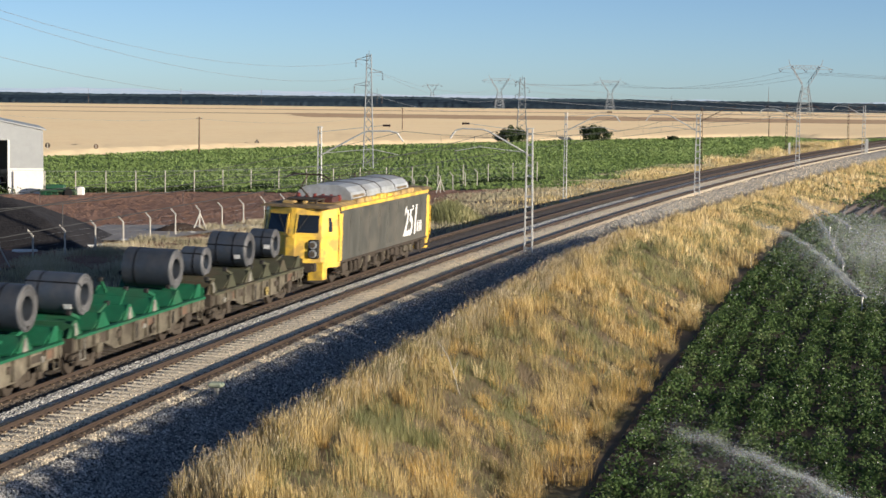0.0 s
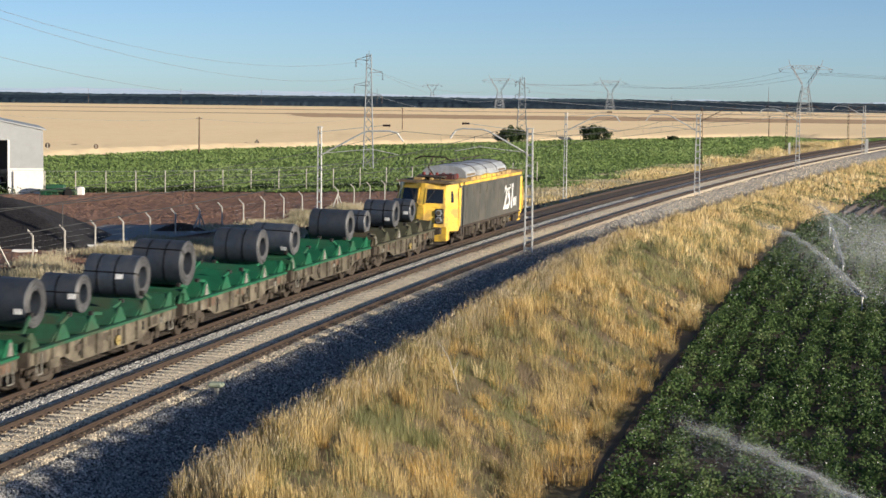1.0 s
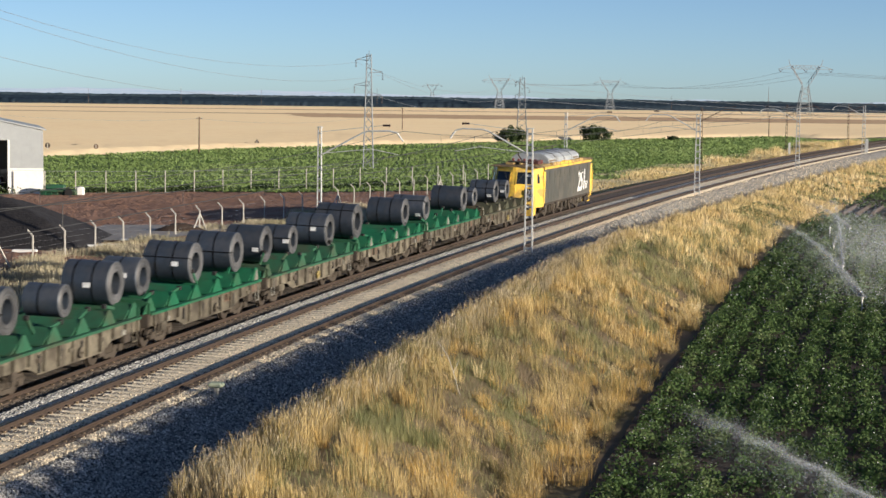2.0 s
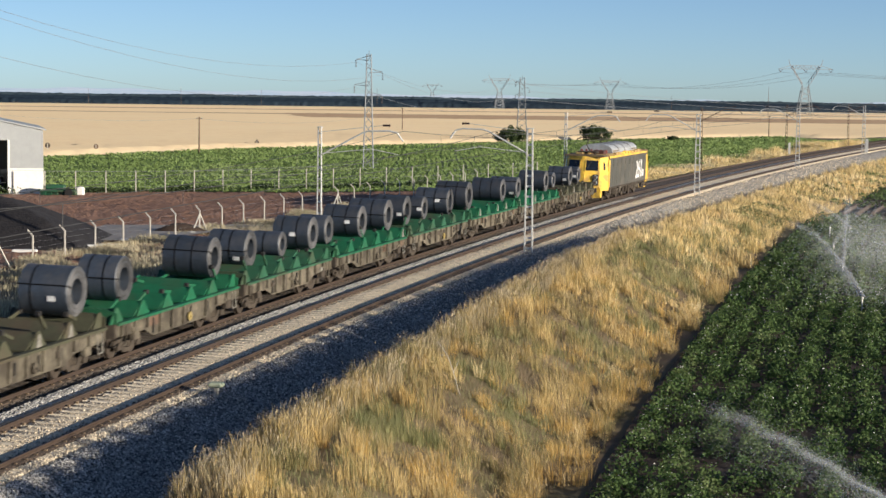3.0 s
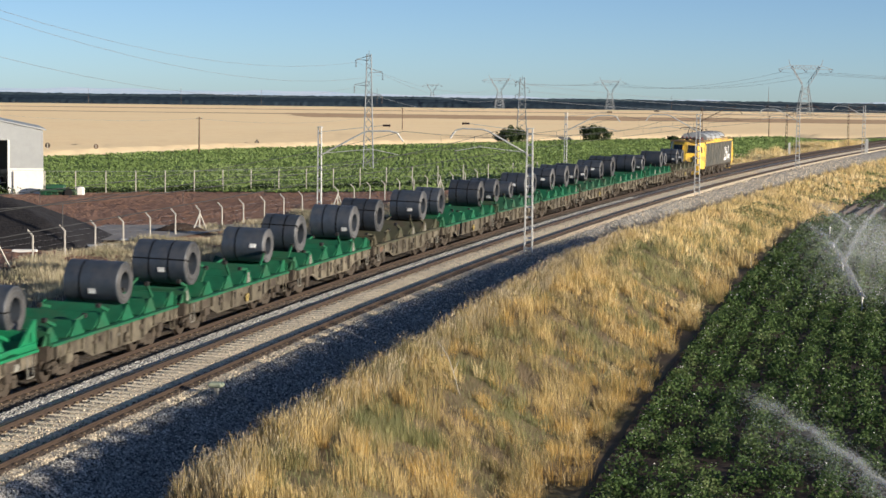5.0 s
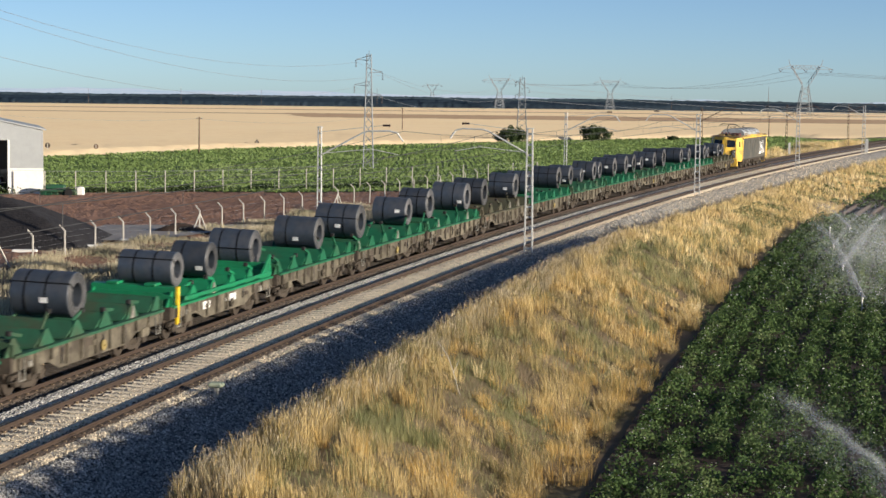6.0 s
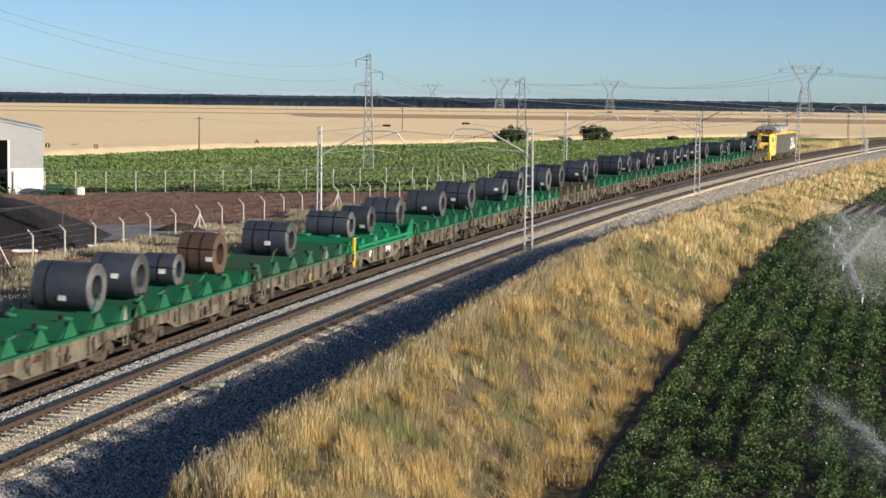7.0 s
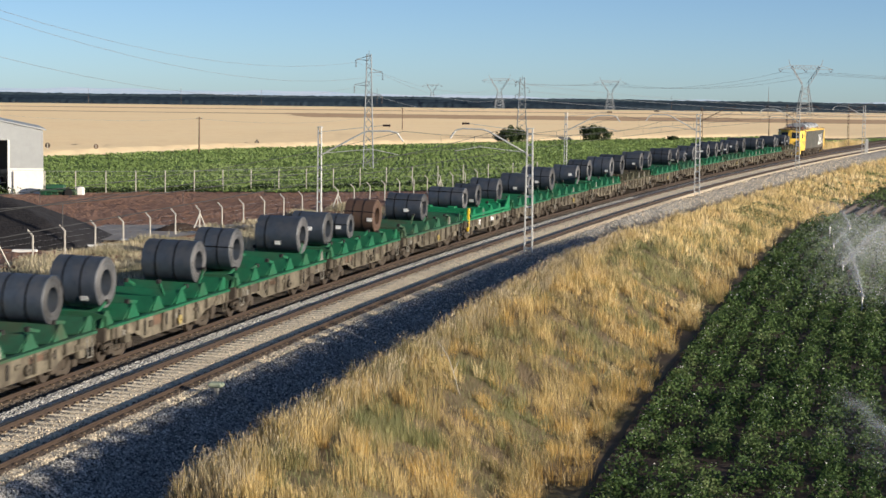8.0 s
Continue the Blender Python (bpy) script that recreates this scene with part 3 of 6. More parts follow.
        c, s = np.cos(an)[:, None], np.sin(an)[:, None]
        v = np.stack([tet[None, :, 0] * c - tet[None, :, 1] * s, tet[None, :, 0] * s + tet[None, :, 1] * c, np.repeat(tet[None, :, 2], N, 0)], -1) * sc[:, None, None] * rng.uniform(.7, 1.3, (N, 1, 3)) + p[:, None, :]
        idx = (fc.ravel()[None, :] + np.arange(N)[:, None] * 5).ravel()
        tagged(new(name, raw(name, v.reshape(-1, 3), 3, idx, [m])), words, "ballast", kind="stuff")


# ---- overhead line ----
def lattice_mast(height, rusty=False, arm=0.0, arm_z=6.6, wide=1.0):
    """Catenary mast of two channels with cross ties; arm: reach of its bracket towards the track, negative to the left."""
    m = M_RUSTMAST if rusty else M_GALV
    mast = new("catenary_mast")
    for s in (-1, 1):
        b = Build()
        b.loft([[(s * w + dx, dy, z) for dx, dy in ((-.04 * wide, -.07), (.04 * wide, -.07), (.04 * wide, .07), (-.04 * wide, .07))] for z, w in ((0, 0.25 * wide), (height, 0.16 * wide))])
        part("post", b, m, mast)
    n = 12
    for i in range(n):
        z = height * (i + 0.5) / n
        w = (0.25 - 0.09 * z / height) * wide
        part("tie", Build().box((0, 0, z), (2 * w, 0.03, 0.13), bev=0.005), m, mast)
    part("cap", Build().box((0, 0, height + 0.03), (0.50 * wide, 0.26, 0.06), bev=0.01), m, mast)
    part("footing", Build().box((0, 0, -0.25), (0.9, 0.8, 0.62), bev=0.04), M_CONC, mast)
    if arm:
        d = 1 if arm > 0 else -1
        a = abs(arm)
        pts = [(d * 0.2, 0, arm_z - 1.3), (d * a * 0.58, 0, arm_z + 0.02), (d * a * 0.66, 0, arm_z + 0.13), (d * a * 0.94, 0, arm_z + 0.16), (d * a * 1.04, 0, arm_z + 0.05), (d * a * 1.12, 0, arm_z - 0.45)]
        part("bracket", Build().path(pts, 0.055, 6), m, mast)
        part("stay", Build().tube((d * 0.15, 0, arm_z + 0.05), (d * a * 0.9, 0, arm_z + 0.5), 0.018, 5), m, mast)
        ins = Build()
        for i in range(5):
            x = d * (a * 0.86 + i * 0.09)
            ins.tube((x - 0.04, 0, arm_z + 0.48), (x + 0.04, 0, arm_z + 0.48), 0.07 if i % 2 == 0 else 0.045, 8)
        part("insulator", ins, M_INSUL, mast)
        part("registration_arm", Build().path([(d * 0.2, 0, arm_z - 1.25), (d * a * 0.7, 0, arm_z - 0.95), (d * (a + 0.25), 0, arm_z - 1.25)], 0.025, 5), m, mast)
    return mast


MASTS_NEAR = [-30.0, 37.0, 116.9, 181.7, 246.1, 303.9, 372.1]
MASTS_FAR = [-30.0, 37.0, 111.8, 177.1, 242.2, 301.1, 355.9, 405.2]


def build_catenary():
    for i, y in enumerate(MASTS_NEAR):
        u = 1.98
        p = on_line(u, np.float64(y), -0.32)
        m = lattice_mast(7.7, False, -4.55, 7.5)
        m.matrix_basis = pose(*p, 0, 0, -math.degrees(math.atan(float(line_slope(y)))))
        tagged(m, "grey galvanised lattice catenary mast with a bracket arm", "mast", "masts beside the near track")
    for i, y in enumerate(MASTS_FAR):
        p = on_line(-GAP - 5.3, np.float64(y), -0.9)
        m = lattice_mast(8.3, i >= 4, 4.7, 8.0, 0.6)
        m.matrix_basis = pose(*p, 0, 0, -math.degrees(math.atan(float(line_slope(y)))))
        tagged(m, "rust-brown lattice catenary mast with a bracket arm" if i >= 4 else "grey lattice catenary mast with a long bracket arm", "mast", "masts beside the far track")
    for u0, masts in ((0.0, MASTS_NEAR), (-GAP, MASTS_FAR)):
        ob = tagged(new("overhead_wire"), "thin dark contact wire hung from a messenger wire", "overhead wire")
        for a, b in zip(masts, masts[1:]):
            pm, pc = [], []
            for k in range(9):
                t = k / 8
                y = a + (b - a) * t
                pm.append(tuple(on_line(u0, np.float64(y), 7.25 - 0.95 * 4 * t * (1 - t))))
                pc.append(tuple(on_line(u0, np.float64(y), 5.85)))
                if 0 < k < 8:
                    part("dropper", Build().tube(pm[-1], pc[-1], 0.008, 4), M_WIRE, ob)
            for name, pts in (("messenger_wire", pm), ("contact_wire", pc)):
                part(name, Build().loft([[(p[0] + dx, p[1], p[2] + dz) for dx, dz in ((.014, 0), (0, .014), (-.014, 0), (0, -.014))] for p in pts]), M_WIRE, ob)


# ---- the train ----
_ys = np.linspace(-420, 430, 8501)
_pts = on_line(-GAP, _ys)
_s = np.concatenate([[0], np.cumsum(np.hypot(np.diff(_pts[:, 0]), np.diff(_pts[:, 1])))])
_s -= np.interp(0.0, _ys, _s)


def run(t):
    """How far the locomotive's tail has come along the line after t seconds."""
    return 96.5 + 24.2 * t


def rolling_pose(s, half, z=0.0, x=0.0):
    """A vehicle whose middle is at s on the far track, with bogies half metres before and behind it."""
    ya, yb = np.interp(s - half, _s, _ys), np.interp(s + half, _s, _ys)
    a, b = Vector(on_line(-GAP, np.float64(ya))), Vector(on_line(-GAP, np.float64(yb)))
    d = b - a
    c = (a + b) / 2
    turn = pose(0, 0, 0, math.degrees(math.atan2(d.z, math.hypot(d.x, d.y))), math.degrees(math.atan(CANT / (2 * HALF))), -math.degrees(math.atan2(d.x, d.y)))
    return Matrix.Translation(c) @ turn @ Matrix.Translation((x, 0, z))


MOVERS = []          # thing, metres behind the locomotive's tail, half wheelbase, height, side, offset along the vehicle


def wheelset(parent, y, r=0.46):
    b = Build()
    for s in (-1, 1):
        b.tube((s * (HALF - 0.07), y, r), (s * (HALF + 0.06), y, r), r, 20)
        b.tube((s * (HALF - 0.10), y, r), (s * (HALF - 0.07), y, r), r + 0.03, 20)
    b.tube((-HALF, y, r), (HALF, y, r), 0.08, 8)
    part("wheelset", b, M_UNDER, parent)


def bogie(parent, y, wb=1.8, r=0.46):
    b = Build()
    for s in (-1, 1):
        x = s * (HALF + 0.24)
        b.prism([(y - wb / 2 - 0.45, r + 0.02), (y - wb / 2 - 0.3, r + 0.24), (y - 0.5, r + 0.26), (y - 0.3, r - 0.12), (y + 0.3, r - 0.12), (y + 0.5, r + 0.26), (y + wb / 2 + 0.3, r + 0.24), (y + wb / 2 + 0.45, r + 0.02), (y + wb / 2 - 0.2, r - 0.05), (y + 0.4, r - 0.28), (y - 0.4, r - 0.28), (y - wb / 2 + 0.2, r - 0.05)], "x", x - 0.07, x + 0.07)
        for e in (-1, 1):
            b.box((x + s * 0.06, y + e * wb / 2, r), (0.22, 0.34, 0.30), bev=0.04)
        for e in (-.16, .16):
            b.tube((x, y + e, r - 0.1), (x, y + e, r + 0.22), 0.09, 8)
    b.box((0, y, r + 0.12), (2 * HALF + 0.4, 0.4, 0.25), bev=0.03)
    fr = part("bogie_frame", b, M_SILLDARK, parent)
    for e in (-1, 1):
        wheelset(parent, y + e * wb / 2, r)
    return fr


def buffers(parent, y, d, z=1.05):
    for s in (-1, 1):
        b = Build()
        b.tube((s * 1.05, y, z), (s * 1.05, y + d * 0.38, z), 0.11, 10)
        b.tube((s * 1.05, y + d * 0.38, z), (s * 1.05, y + d * 0.44, z), 0.24, 12)
        part("buffer", b, M_SILLDARK, parent)


M_HANDBRAKE = mat("faded_yellow", (0.34, 0.26, 0.09), (0.24, 0.19, 0.08), rough=0.8)
W = 1.82             # half width of the wagons


def wagon(L, paint, seed):
    """Coil wagon: side sills with ribs, two bogies, five cross troughs of sloping plates, locking arms, end plates."""
    rng = random.Random(seed)
    g = GREENS[paint]
    w = new("coil_wagon")
    h = L / 2 - 0.55
    z0 = 1.42
    # side sills, deeper in the middle
    for s in (-1, 1):
        b = Build()
        poly = [(-h, z0 - 0.46), (-h + 2.6, z0 - 0.50), (-h + 3.5, z0 - 0.82), (h - 3.5, z0 - 0.82), (h - 2.6, z0 - 0.50), (h, z0 - 0.46), (h, z0), (-h, z0)]
        b.prism(poly, "x", s * (W - 0.10), s * (W - 0.02))
        sill = part("side_sill", b, M_SILL, w, "dusty grey-brown side sill")
        part("deck_edge", Build().box((s * (W - 0.05), 0, z0 + 0.02), (0.24, 2 * h, 0.10), bev=0.01), g, sill)
        # slots are solid black bars; the shade inside the openings is painted
        for k in range(4):
            y = -h + 3.6 + k * (2 * h - 7.2) / 3 + rng.uniform(-.3, .3)
            part("slot", Build().bar((s * (W - 0.02), y, z0 - 0.14), (s * (W - 0.02), y, z0 - rng.uniform(.45, .76)), 0.10, rng.uniform(.06, .11)), M_BLACK, sill)
        for k in range(4):
            y = rng.uniform(-h + 0.6, h - 0.6)
            part("patch", Build().box((s * (W - 0.016), y, z0 - 0.26), (0.02, rng.uniform(.4, 1.2), rng.uniform(.2, .36)), bev=0.004), rng.choice((M_SILLDARK, M_SILL, M_RUSTMAST)), sill)
        for k in (-1, 1):
            part("step_iron", Build().path([(s * W, k * (h - 0.35), z0 - 0.1), (s * (W + 0.04), k * (h - 0.35), z0 - 0.8), (s * (W + 0.04), k * (h - 0.75), z0 - 0.8), (s * W, k * (h - 0.75), z0 - 0.1)], 0.025, 5), M_SILLPALE if rng.random() < .5 else M_SILL, sill)
            part("end_box", Build().box((s * (W - 0.04), k * (h - 1.2 - rng.random()), z0 - 0.58), (0.2, rng.uniform(.3, .7), 0.34), bev=0.03), M_SILLDARK if rng.random() < .6 else M_SILL, sill)
        for i in range(11):
            y = -h + 0.3 + i * (2 * h - 0.6) / 10
            dep = 0.40 if abs(y) > h - 3.0 else 0.72
            if 3 <= i <= 7 and rng.random() < 0.12:
                continue
            part("rib", Build().box((s * (W + 0.02), y, z0 - 0.02 - dep / 2), (0.16, 0.09, dep), bev=0.01), M_SILL, sill)
        for k in range(5):
            y = -h + 1.4 + k * (2 * h - 2.8) / 4 + rng.uniform(-.3, .3)
            part("fitting", Build().box((s * (W + 0.01), y, z0 - 0.33), (0.10, rng.uniform(.15, .4), rng.uniform(.12, .26)), bev=0.02), M_SILLDARK if k % 2 else (M_SILLPALE if rng.random() < .4 else M_SILL), sill)
    part("deck", Build().box((0, 0, z0 - 0.06), (2 * W - 0.3, 2 * h, 0.08), bev=0.01), g, w)
    part("centre_sill", Build().box((0, 0, z0 - 0.36), (0.7, 2 * h, 0.5), bev=0.03), M_SILLDARK, w)
    for k in (-1, 1):
        part("headstock", Build().box((0, k * (h + 0.04), z0 - 0.25), (2 * W - 0.1, 0.14, 0.52), bev=0.02), M_SILLDARK, w)
        # end plate with a peaked top
        part("end_plate", Build().prism([(-W + 0.02, z0 + 0.03), (W - 0.02, z0 + 0.03), (W - 0.02, z0 + 0.42), (W - 0.5, z0 + 0.55), (-W + 0.5, z0 + 0.55), (-W + 0.02, z0 + 0.42)], "y", k * h - 0.05, k * h + 0.01), g, w)
        buffers(w, k * (h + 0.1), k)
        part("coupling_hose", Build().path([(0.5, k * (h + 0.1), z0 - 0.4), (0.5, k * (h + 0.35), z0 - 0.75), (0.4, k * (h + 0.5), z0 - 0.6)], 0.03), M_BLACK, w)
    bogie(w, -h + 1.9)
    bogie(w, h - 1.9)
    part("brake_gear", Build().box((0.1, 0.2, 0.62), (2.2, 1.6, 0.36), bev=0.05).tube((-1.0, -1.2, 0.6), (1.0, -1.2, 0.6), 0.2, 10).tube((1.2, -2.2, 0.62), (1.2, 2.2, 0.62), 0.04, 5), M_SILLDARK, w)
    part("hand_brake", Build().tube((W + 0.05, 0.6, z0 - 0.52), (W + 0.10, 0.6, z0 - 0.52), 0.19, 14).tube((W + 0.0, 0.6, z0 - 0.52), (W + 0.16, 0.6, z0 - 0.52), 0.05, 8), M_HANDBRAKE if seed % 3 == 0 else M_SILL, w)
    # five troughs between six ridges of sloping plates
    pitch = (2 * h - 0.5) / 5
    for i in range(6):
        y = -h + 0.25 + i * pitch
        for s in (-1, 1):
            if (i == 0 and s < 0) or (i == 5 and s > 0):
                continue
            b = Build()
            q = [(y + s * 0.05, z0 + 0.56), (y + s * 0.80, z0 + 0.06), (y + s * 0.80, z0 + 0.0), (y + s * 0.0, z0 + 0.46)]
            b.prism(q, "x", -W + 0.22, W - 0.22)
            part("cradle_plate", b, g, w)
        for s in (-1, 1):
            if rng.random() < 0.14:
                part("pad", Build().prism([(y - 0.2, z0 + 0.06), (y + 0.2, z0 + 0.06), (y + 0.06, z0 + 0.5), (y - 0.06, z0 + 0.5)], "x", s * (W - 0.13), s * (W - 0.10)), M_SILLPALE, w)
            part("gusset", Build().prism([(y - 0.62, z0 + 0.03), (y + 0.62, z0 + 0.03), (y + 0.10, z0 + 0.60), (y - 0.10, z0 + 0.60)], "x", s * (W - 0.14), s * (W - 0.20)), g, w)
    for i in range(5):
        y = -h + 0.25 + (i + 0.5) * pitch
        for s in (-1, 1):
            a0 = rng.choice((0.15, 0.25, 0.4, 0.9))
            sx = s * rng.uniform(0.95, 1.25)
            d = rng.choice((-1, 1))
            c = Vector((sx, y - d * 0.55, z0 + 0.42))
            e = c + Vector((0, d * math.cos(a0) * 0.95, math.sin(a0) * 0.75))
            arm = part("locking_arm", Build().bar(c, e, 0.07, 0.11), g, w)
            part("pad", Build().box(e, (0.18, 0.17, 0.17), bev=0.02), M_BLACK, arm)
    return w


def rack_wagon(L, seed):
    """The fresh green wagon: high end frames, a raised cross frame at its tail and a yellow stanchion."""
    w = wagon(L, "bright", seed)
    g = GREENS["bright"]
    h, z0 = L / 2 - 0.55, 1.42
    for s in (-1, 1):
        part("side_bar", Build().box((s * (W - 0.03), 0.6, z0 + 0.22), (0.09, 2 * h - 1.4, 0.16), bev=0.02), g, w)
        part("end_strut", Build().prism([(h - 1.5, z0 + 0.05), (h + 0.0, z0 + 0.05), (h + 0.0, z0 + 1.05), (h - 0.16, z0 + 1.05)], "x", s * (W - 0.05), s * (W - 0.14)), g, w)
    part("cross_frame", Build().box((0, -h + 0.55, z0 + 0.55), (2 * W, 0.55, 0.42), bev=0.04).box((-0.9, -h + 0.55, z0 + 0.8), (0.5, 0.6, 0.12), bev=0.03).box((0.7, -h + 0.55, z0 + 0.8), (0.5, 0.6, 0.12), bev=0.03), g, w)
    part("cross_frame", Build().box((0, h - 0.4, z0 + 0.5), (2 * W - 0.1, 0.3, 0.4), bev=0.04), g, w)
    part("stanchion", Build().box((W + 0.04, -h + 0.35, z0 + 0.05), (0.14, 0.16, 1.5), bev=0.02), M_POSTYELLOW, w, "yellow stanchion")
    for y in (-2.3, 0.8):
        part("marking", Build().box((W + 0.005, y, z0 - 0.3), (0.05, 0.7, 0.3), bev=0.005), M_LABEL, w)
    return w


def coil(dia, width, rusty, seed):
    """A roll of sheet steel lying across its wagon, with a bore, wound edges and tight straps."""
    rng = random.Random(seed)
    c = new("steel_coil")
    R, r, n = dia / 2, 0.26 * dia, 44
    body = M_COILRUST if rusty else M_COIL
    b = Build()
    rings = []
    for x, k in ((-width / 2, R - 0.015), (-width / 2 + 0.015, R), (width / 2 - 0.015, R), (width / 2, R - 0.015)):
        rings.append([(x, math.cos(a) * k, math.sin(a) * k) for a in [2 * math.pi * i / n for i in range(n)]])
    b.loft(rings, caps=False)
    b.loft([[(x, math.cos(a) * r, math.sin(a) * r) for a in [2 * math.pi * i / n for i in range(n)]] for x in (-width / 2, width / 2)], caps=False)
    part("winding", b, body, c, soft=True)
    for s in (-1, 1):
        e = Build()
        rr = [r + (R - 0.015 - r) * k / 7 for k in range(8)]
        e.loft([[(s * (width / 2 + (0.012 * ((k * 7 + seed) % 3) if 0 < k < 7 else 0)), math.cos(a) * q, math.sin(a) * q) for a in [2 * math.pi * i / n for i in range(n)]] for k, q in enumerate(rr)], caps=False)
        part("wound_edge", e, M_COILRUST if rusty else M_COILEND, c)
    xs = [rng.uniform(-.12, .12)] if width < 1.6 else [-0.22 * width + rng.uniform(-.1, .1), 0.14 * width + rng.uniform(-.1, .1)]
    if rng.random() < 0.4:
        xs = xs[:1]
    for x in xs:
        q = Build()
        q.loft([[(x + d, math.cos(a) * (R + k), math.sin(a) * (R + k)) for a in [2 * math.pi * i / n for i in range(n)]] for d, k in ((-.03, -.01), (-.03, .008), (.03, .008), (.03, -.01))], caps=False)
        part("strap", q, M_STRAP, c)
    # straps through the bore, along the outside and down both edges
    for a in ([math.radians(rng.uniform(140, 185))] if rng.random() < 0.6 else []):
        ca, sa = math.cos(a), math.sin(a)
        q = Build().bar((-width / 2, ca * (R + .006), sa * (R + .006)), (width / 2, ca * (R + .006), sa * (R + .006)), 0.045)
        for e in (-1, 1):
            q.bar((e * (width / 2 + .03), ca * r, sa * r), (e * (width / 2 + .03), ca * (R + .01), sa * (R + .01)), 0.04)
        part("bore_strap", q, M_STRAP, c)
    if rng.random() < 0.6:
        a = math.radians(rng.uniform(172, 215))
        x = rng.uniform(0.0, 0.40) * width
        q = Build().box((0, 0, 0), (0.29, 0.03, 0.19), rot=None)
        m = Matrix.Translation((x, math.cos(a) * (R + 0.006), math.sin(a) * (R + 0.006))) @ Matrix.Rotation(a, 4, 'X')
        part("label", q, M_LABEL, c, "white paper label", at=m)
    return c


# wagon joints, metres behind the locomotive's grey wall
JOINTS = [4.9, 17.9, 31.6, 45.3, 59.3, 73.1, 86.4, 100.5, 114.8, 128.1, 141.9, 154.6, 167.6, 181.6, 195.0, 208.6, 222.4, 236.0, 249.6, 263.2]
PAINTS = ["olive", "green", "green", "dull", "green", "dull", "green", "olive", "green", "green", "green", "bright", "dull", "green", "green", "green", "dull", "green", "green"]
# coils: metres behind, diameter, width
COILS = [(5.9, 1.35, 1.15), (10.4, 1.55, 1.75), (14.8, 1.25, 1.0), (19.6, 1.6, 2.05), (28.5, 1.5, 2.0), (33.3, 1.62, 2.1), (42.6, 1.85, 2.1), (47.4, 1.65, 2.1),
         (52.2, 1.4, 1.45), (56.5, 1.7, 1.75), (61.0, 1.75, 2.15), (65.8, 1.7, 2.0), (70.8, 1.5, 1.5), (73.9, 1.65, 1.85), (77.9, 1.2, 1.4), (82.9, 1.65, 1.8),
         (87.8, 1.75, 2.05), (97.0, 1.75, 1.6), (101.6, 1.8, 1.85), (111.0, 1.85, 2.05), (115.9, 1.8, 2.2), (124.1, 1.85, 1.75), (129.2, 1.58, 2.0), (139.1, 1.8, 2.3),
         (146.0, 1.6, 2.15), (155.1, 1.65, 2.0), (160.2, 1.5, 1.6), (165.0, 1.4, 2.3), (174.6, 1.65, 2.2), (183.4, 1.8, 1.65), (187.9, 1.3, 1.4), (192.4, 1.7, 1.8),
         (197.0, 1.8, 2.15), (205.6, 1.85, 1.7), (210.9, 1.75, 2.2), (220.0, 1.9, 1.85), (224.8, 1.7, 2.0), (234.5, 1.7, 2.0), (239.5, 1.7, 1.8), (249.0, 1.8, 2.0)]


def build_train():
    for i, (a, b) in enumerate(zip(JOINTS, JOINTS[1:])):
        L = b - a
        w = rack_wagon(L, i) if PAINTS[i] == "bright" else wagon(L, PAINTS[i], i)
        words = {"olive": "grimy olive-brown", "dull": "dull green", "green": "green", "bright": "bright green"}[PAINTS[i]]
        tagged(w, "%s steel coil wagon with cradles and dusty sills" % words if PAINTS[i] != "bright" else "bright green coil wagon with high end frames and yellow stanchion", "freight wagon", "wagons of the train")
        MOVERS.append((w, (a + b) / 2, L / 2 - 2.4, 0.0, 0.0, 0.0))
    for i, (c0, dia, wid) in enumerate(COILS):
        k = max(j for j in range(len(JOINTS) - 1) if JOINTS[j] <= c0)
        mid, L = (JOINTS[k] + JOINTS[k + 1]) / 2, JOINTS[k + 1] - JOINTS[k]
        rusty = abs(c0 - 183.4) < 0.1
        c = tagged(coil(dia, wid, rusty, i), "rust-brown steel coil strapped on its wagon" if rusty else "dark blue-grey steel coil strapped in a wagon cradle", "steel coil", "coils on the train")
        lift = 1.42 + 0.46 + dia / 2 + (0.12 if abs(c0 - 165.0) < 0.1 else 0.0)
        MOVERS.append((c, mid, L / 2 - 2.4, lift, 0.0, mid - c0))


# ---- locomotive ----
def text_mesh(body, size, shear=0.0, bold=0.0):
    cu = bpy.data.curves.new("number", "FONT")
    cu.body, cu.size, cu.shear, cu.extrude, cu.offset = body, size, shear, 0.004, bold
    tmp = bpy.data.objects.new("tmp_text", cu)
    scene.collection.objects.link(tmp)
    me = bpy.data.meshes.new_from_object(tmp.evaluated_get(bpy.context.evaluated_depsgraph_get()))
    bpy.data.objects.remove(tmp)
    return me


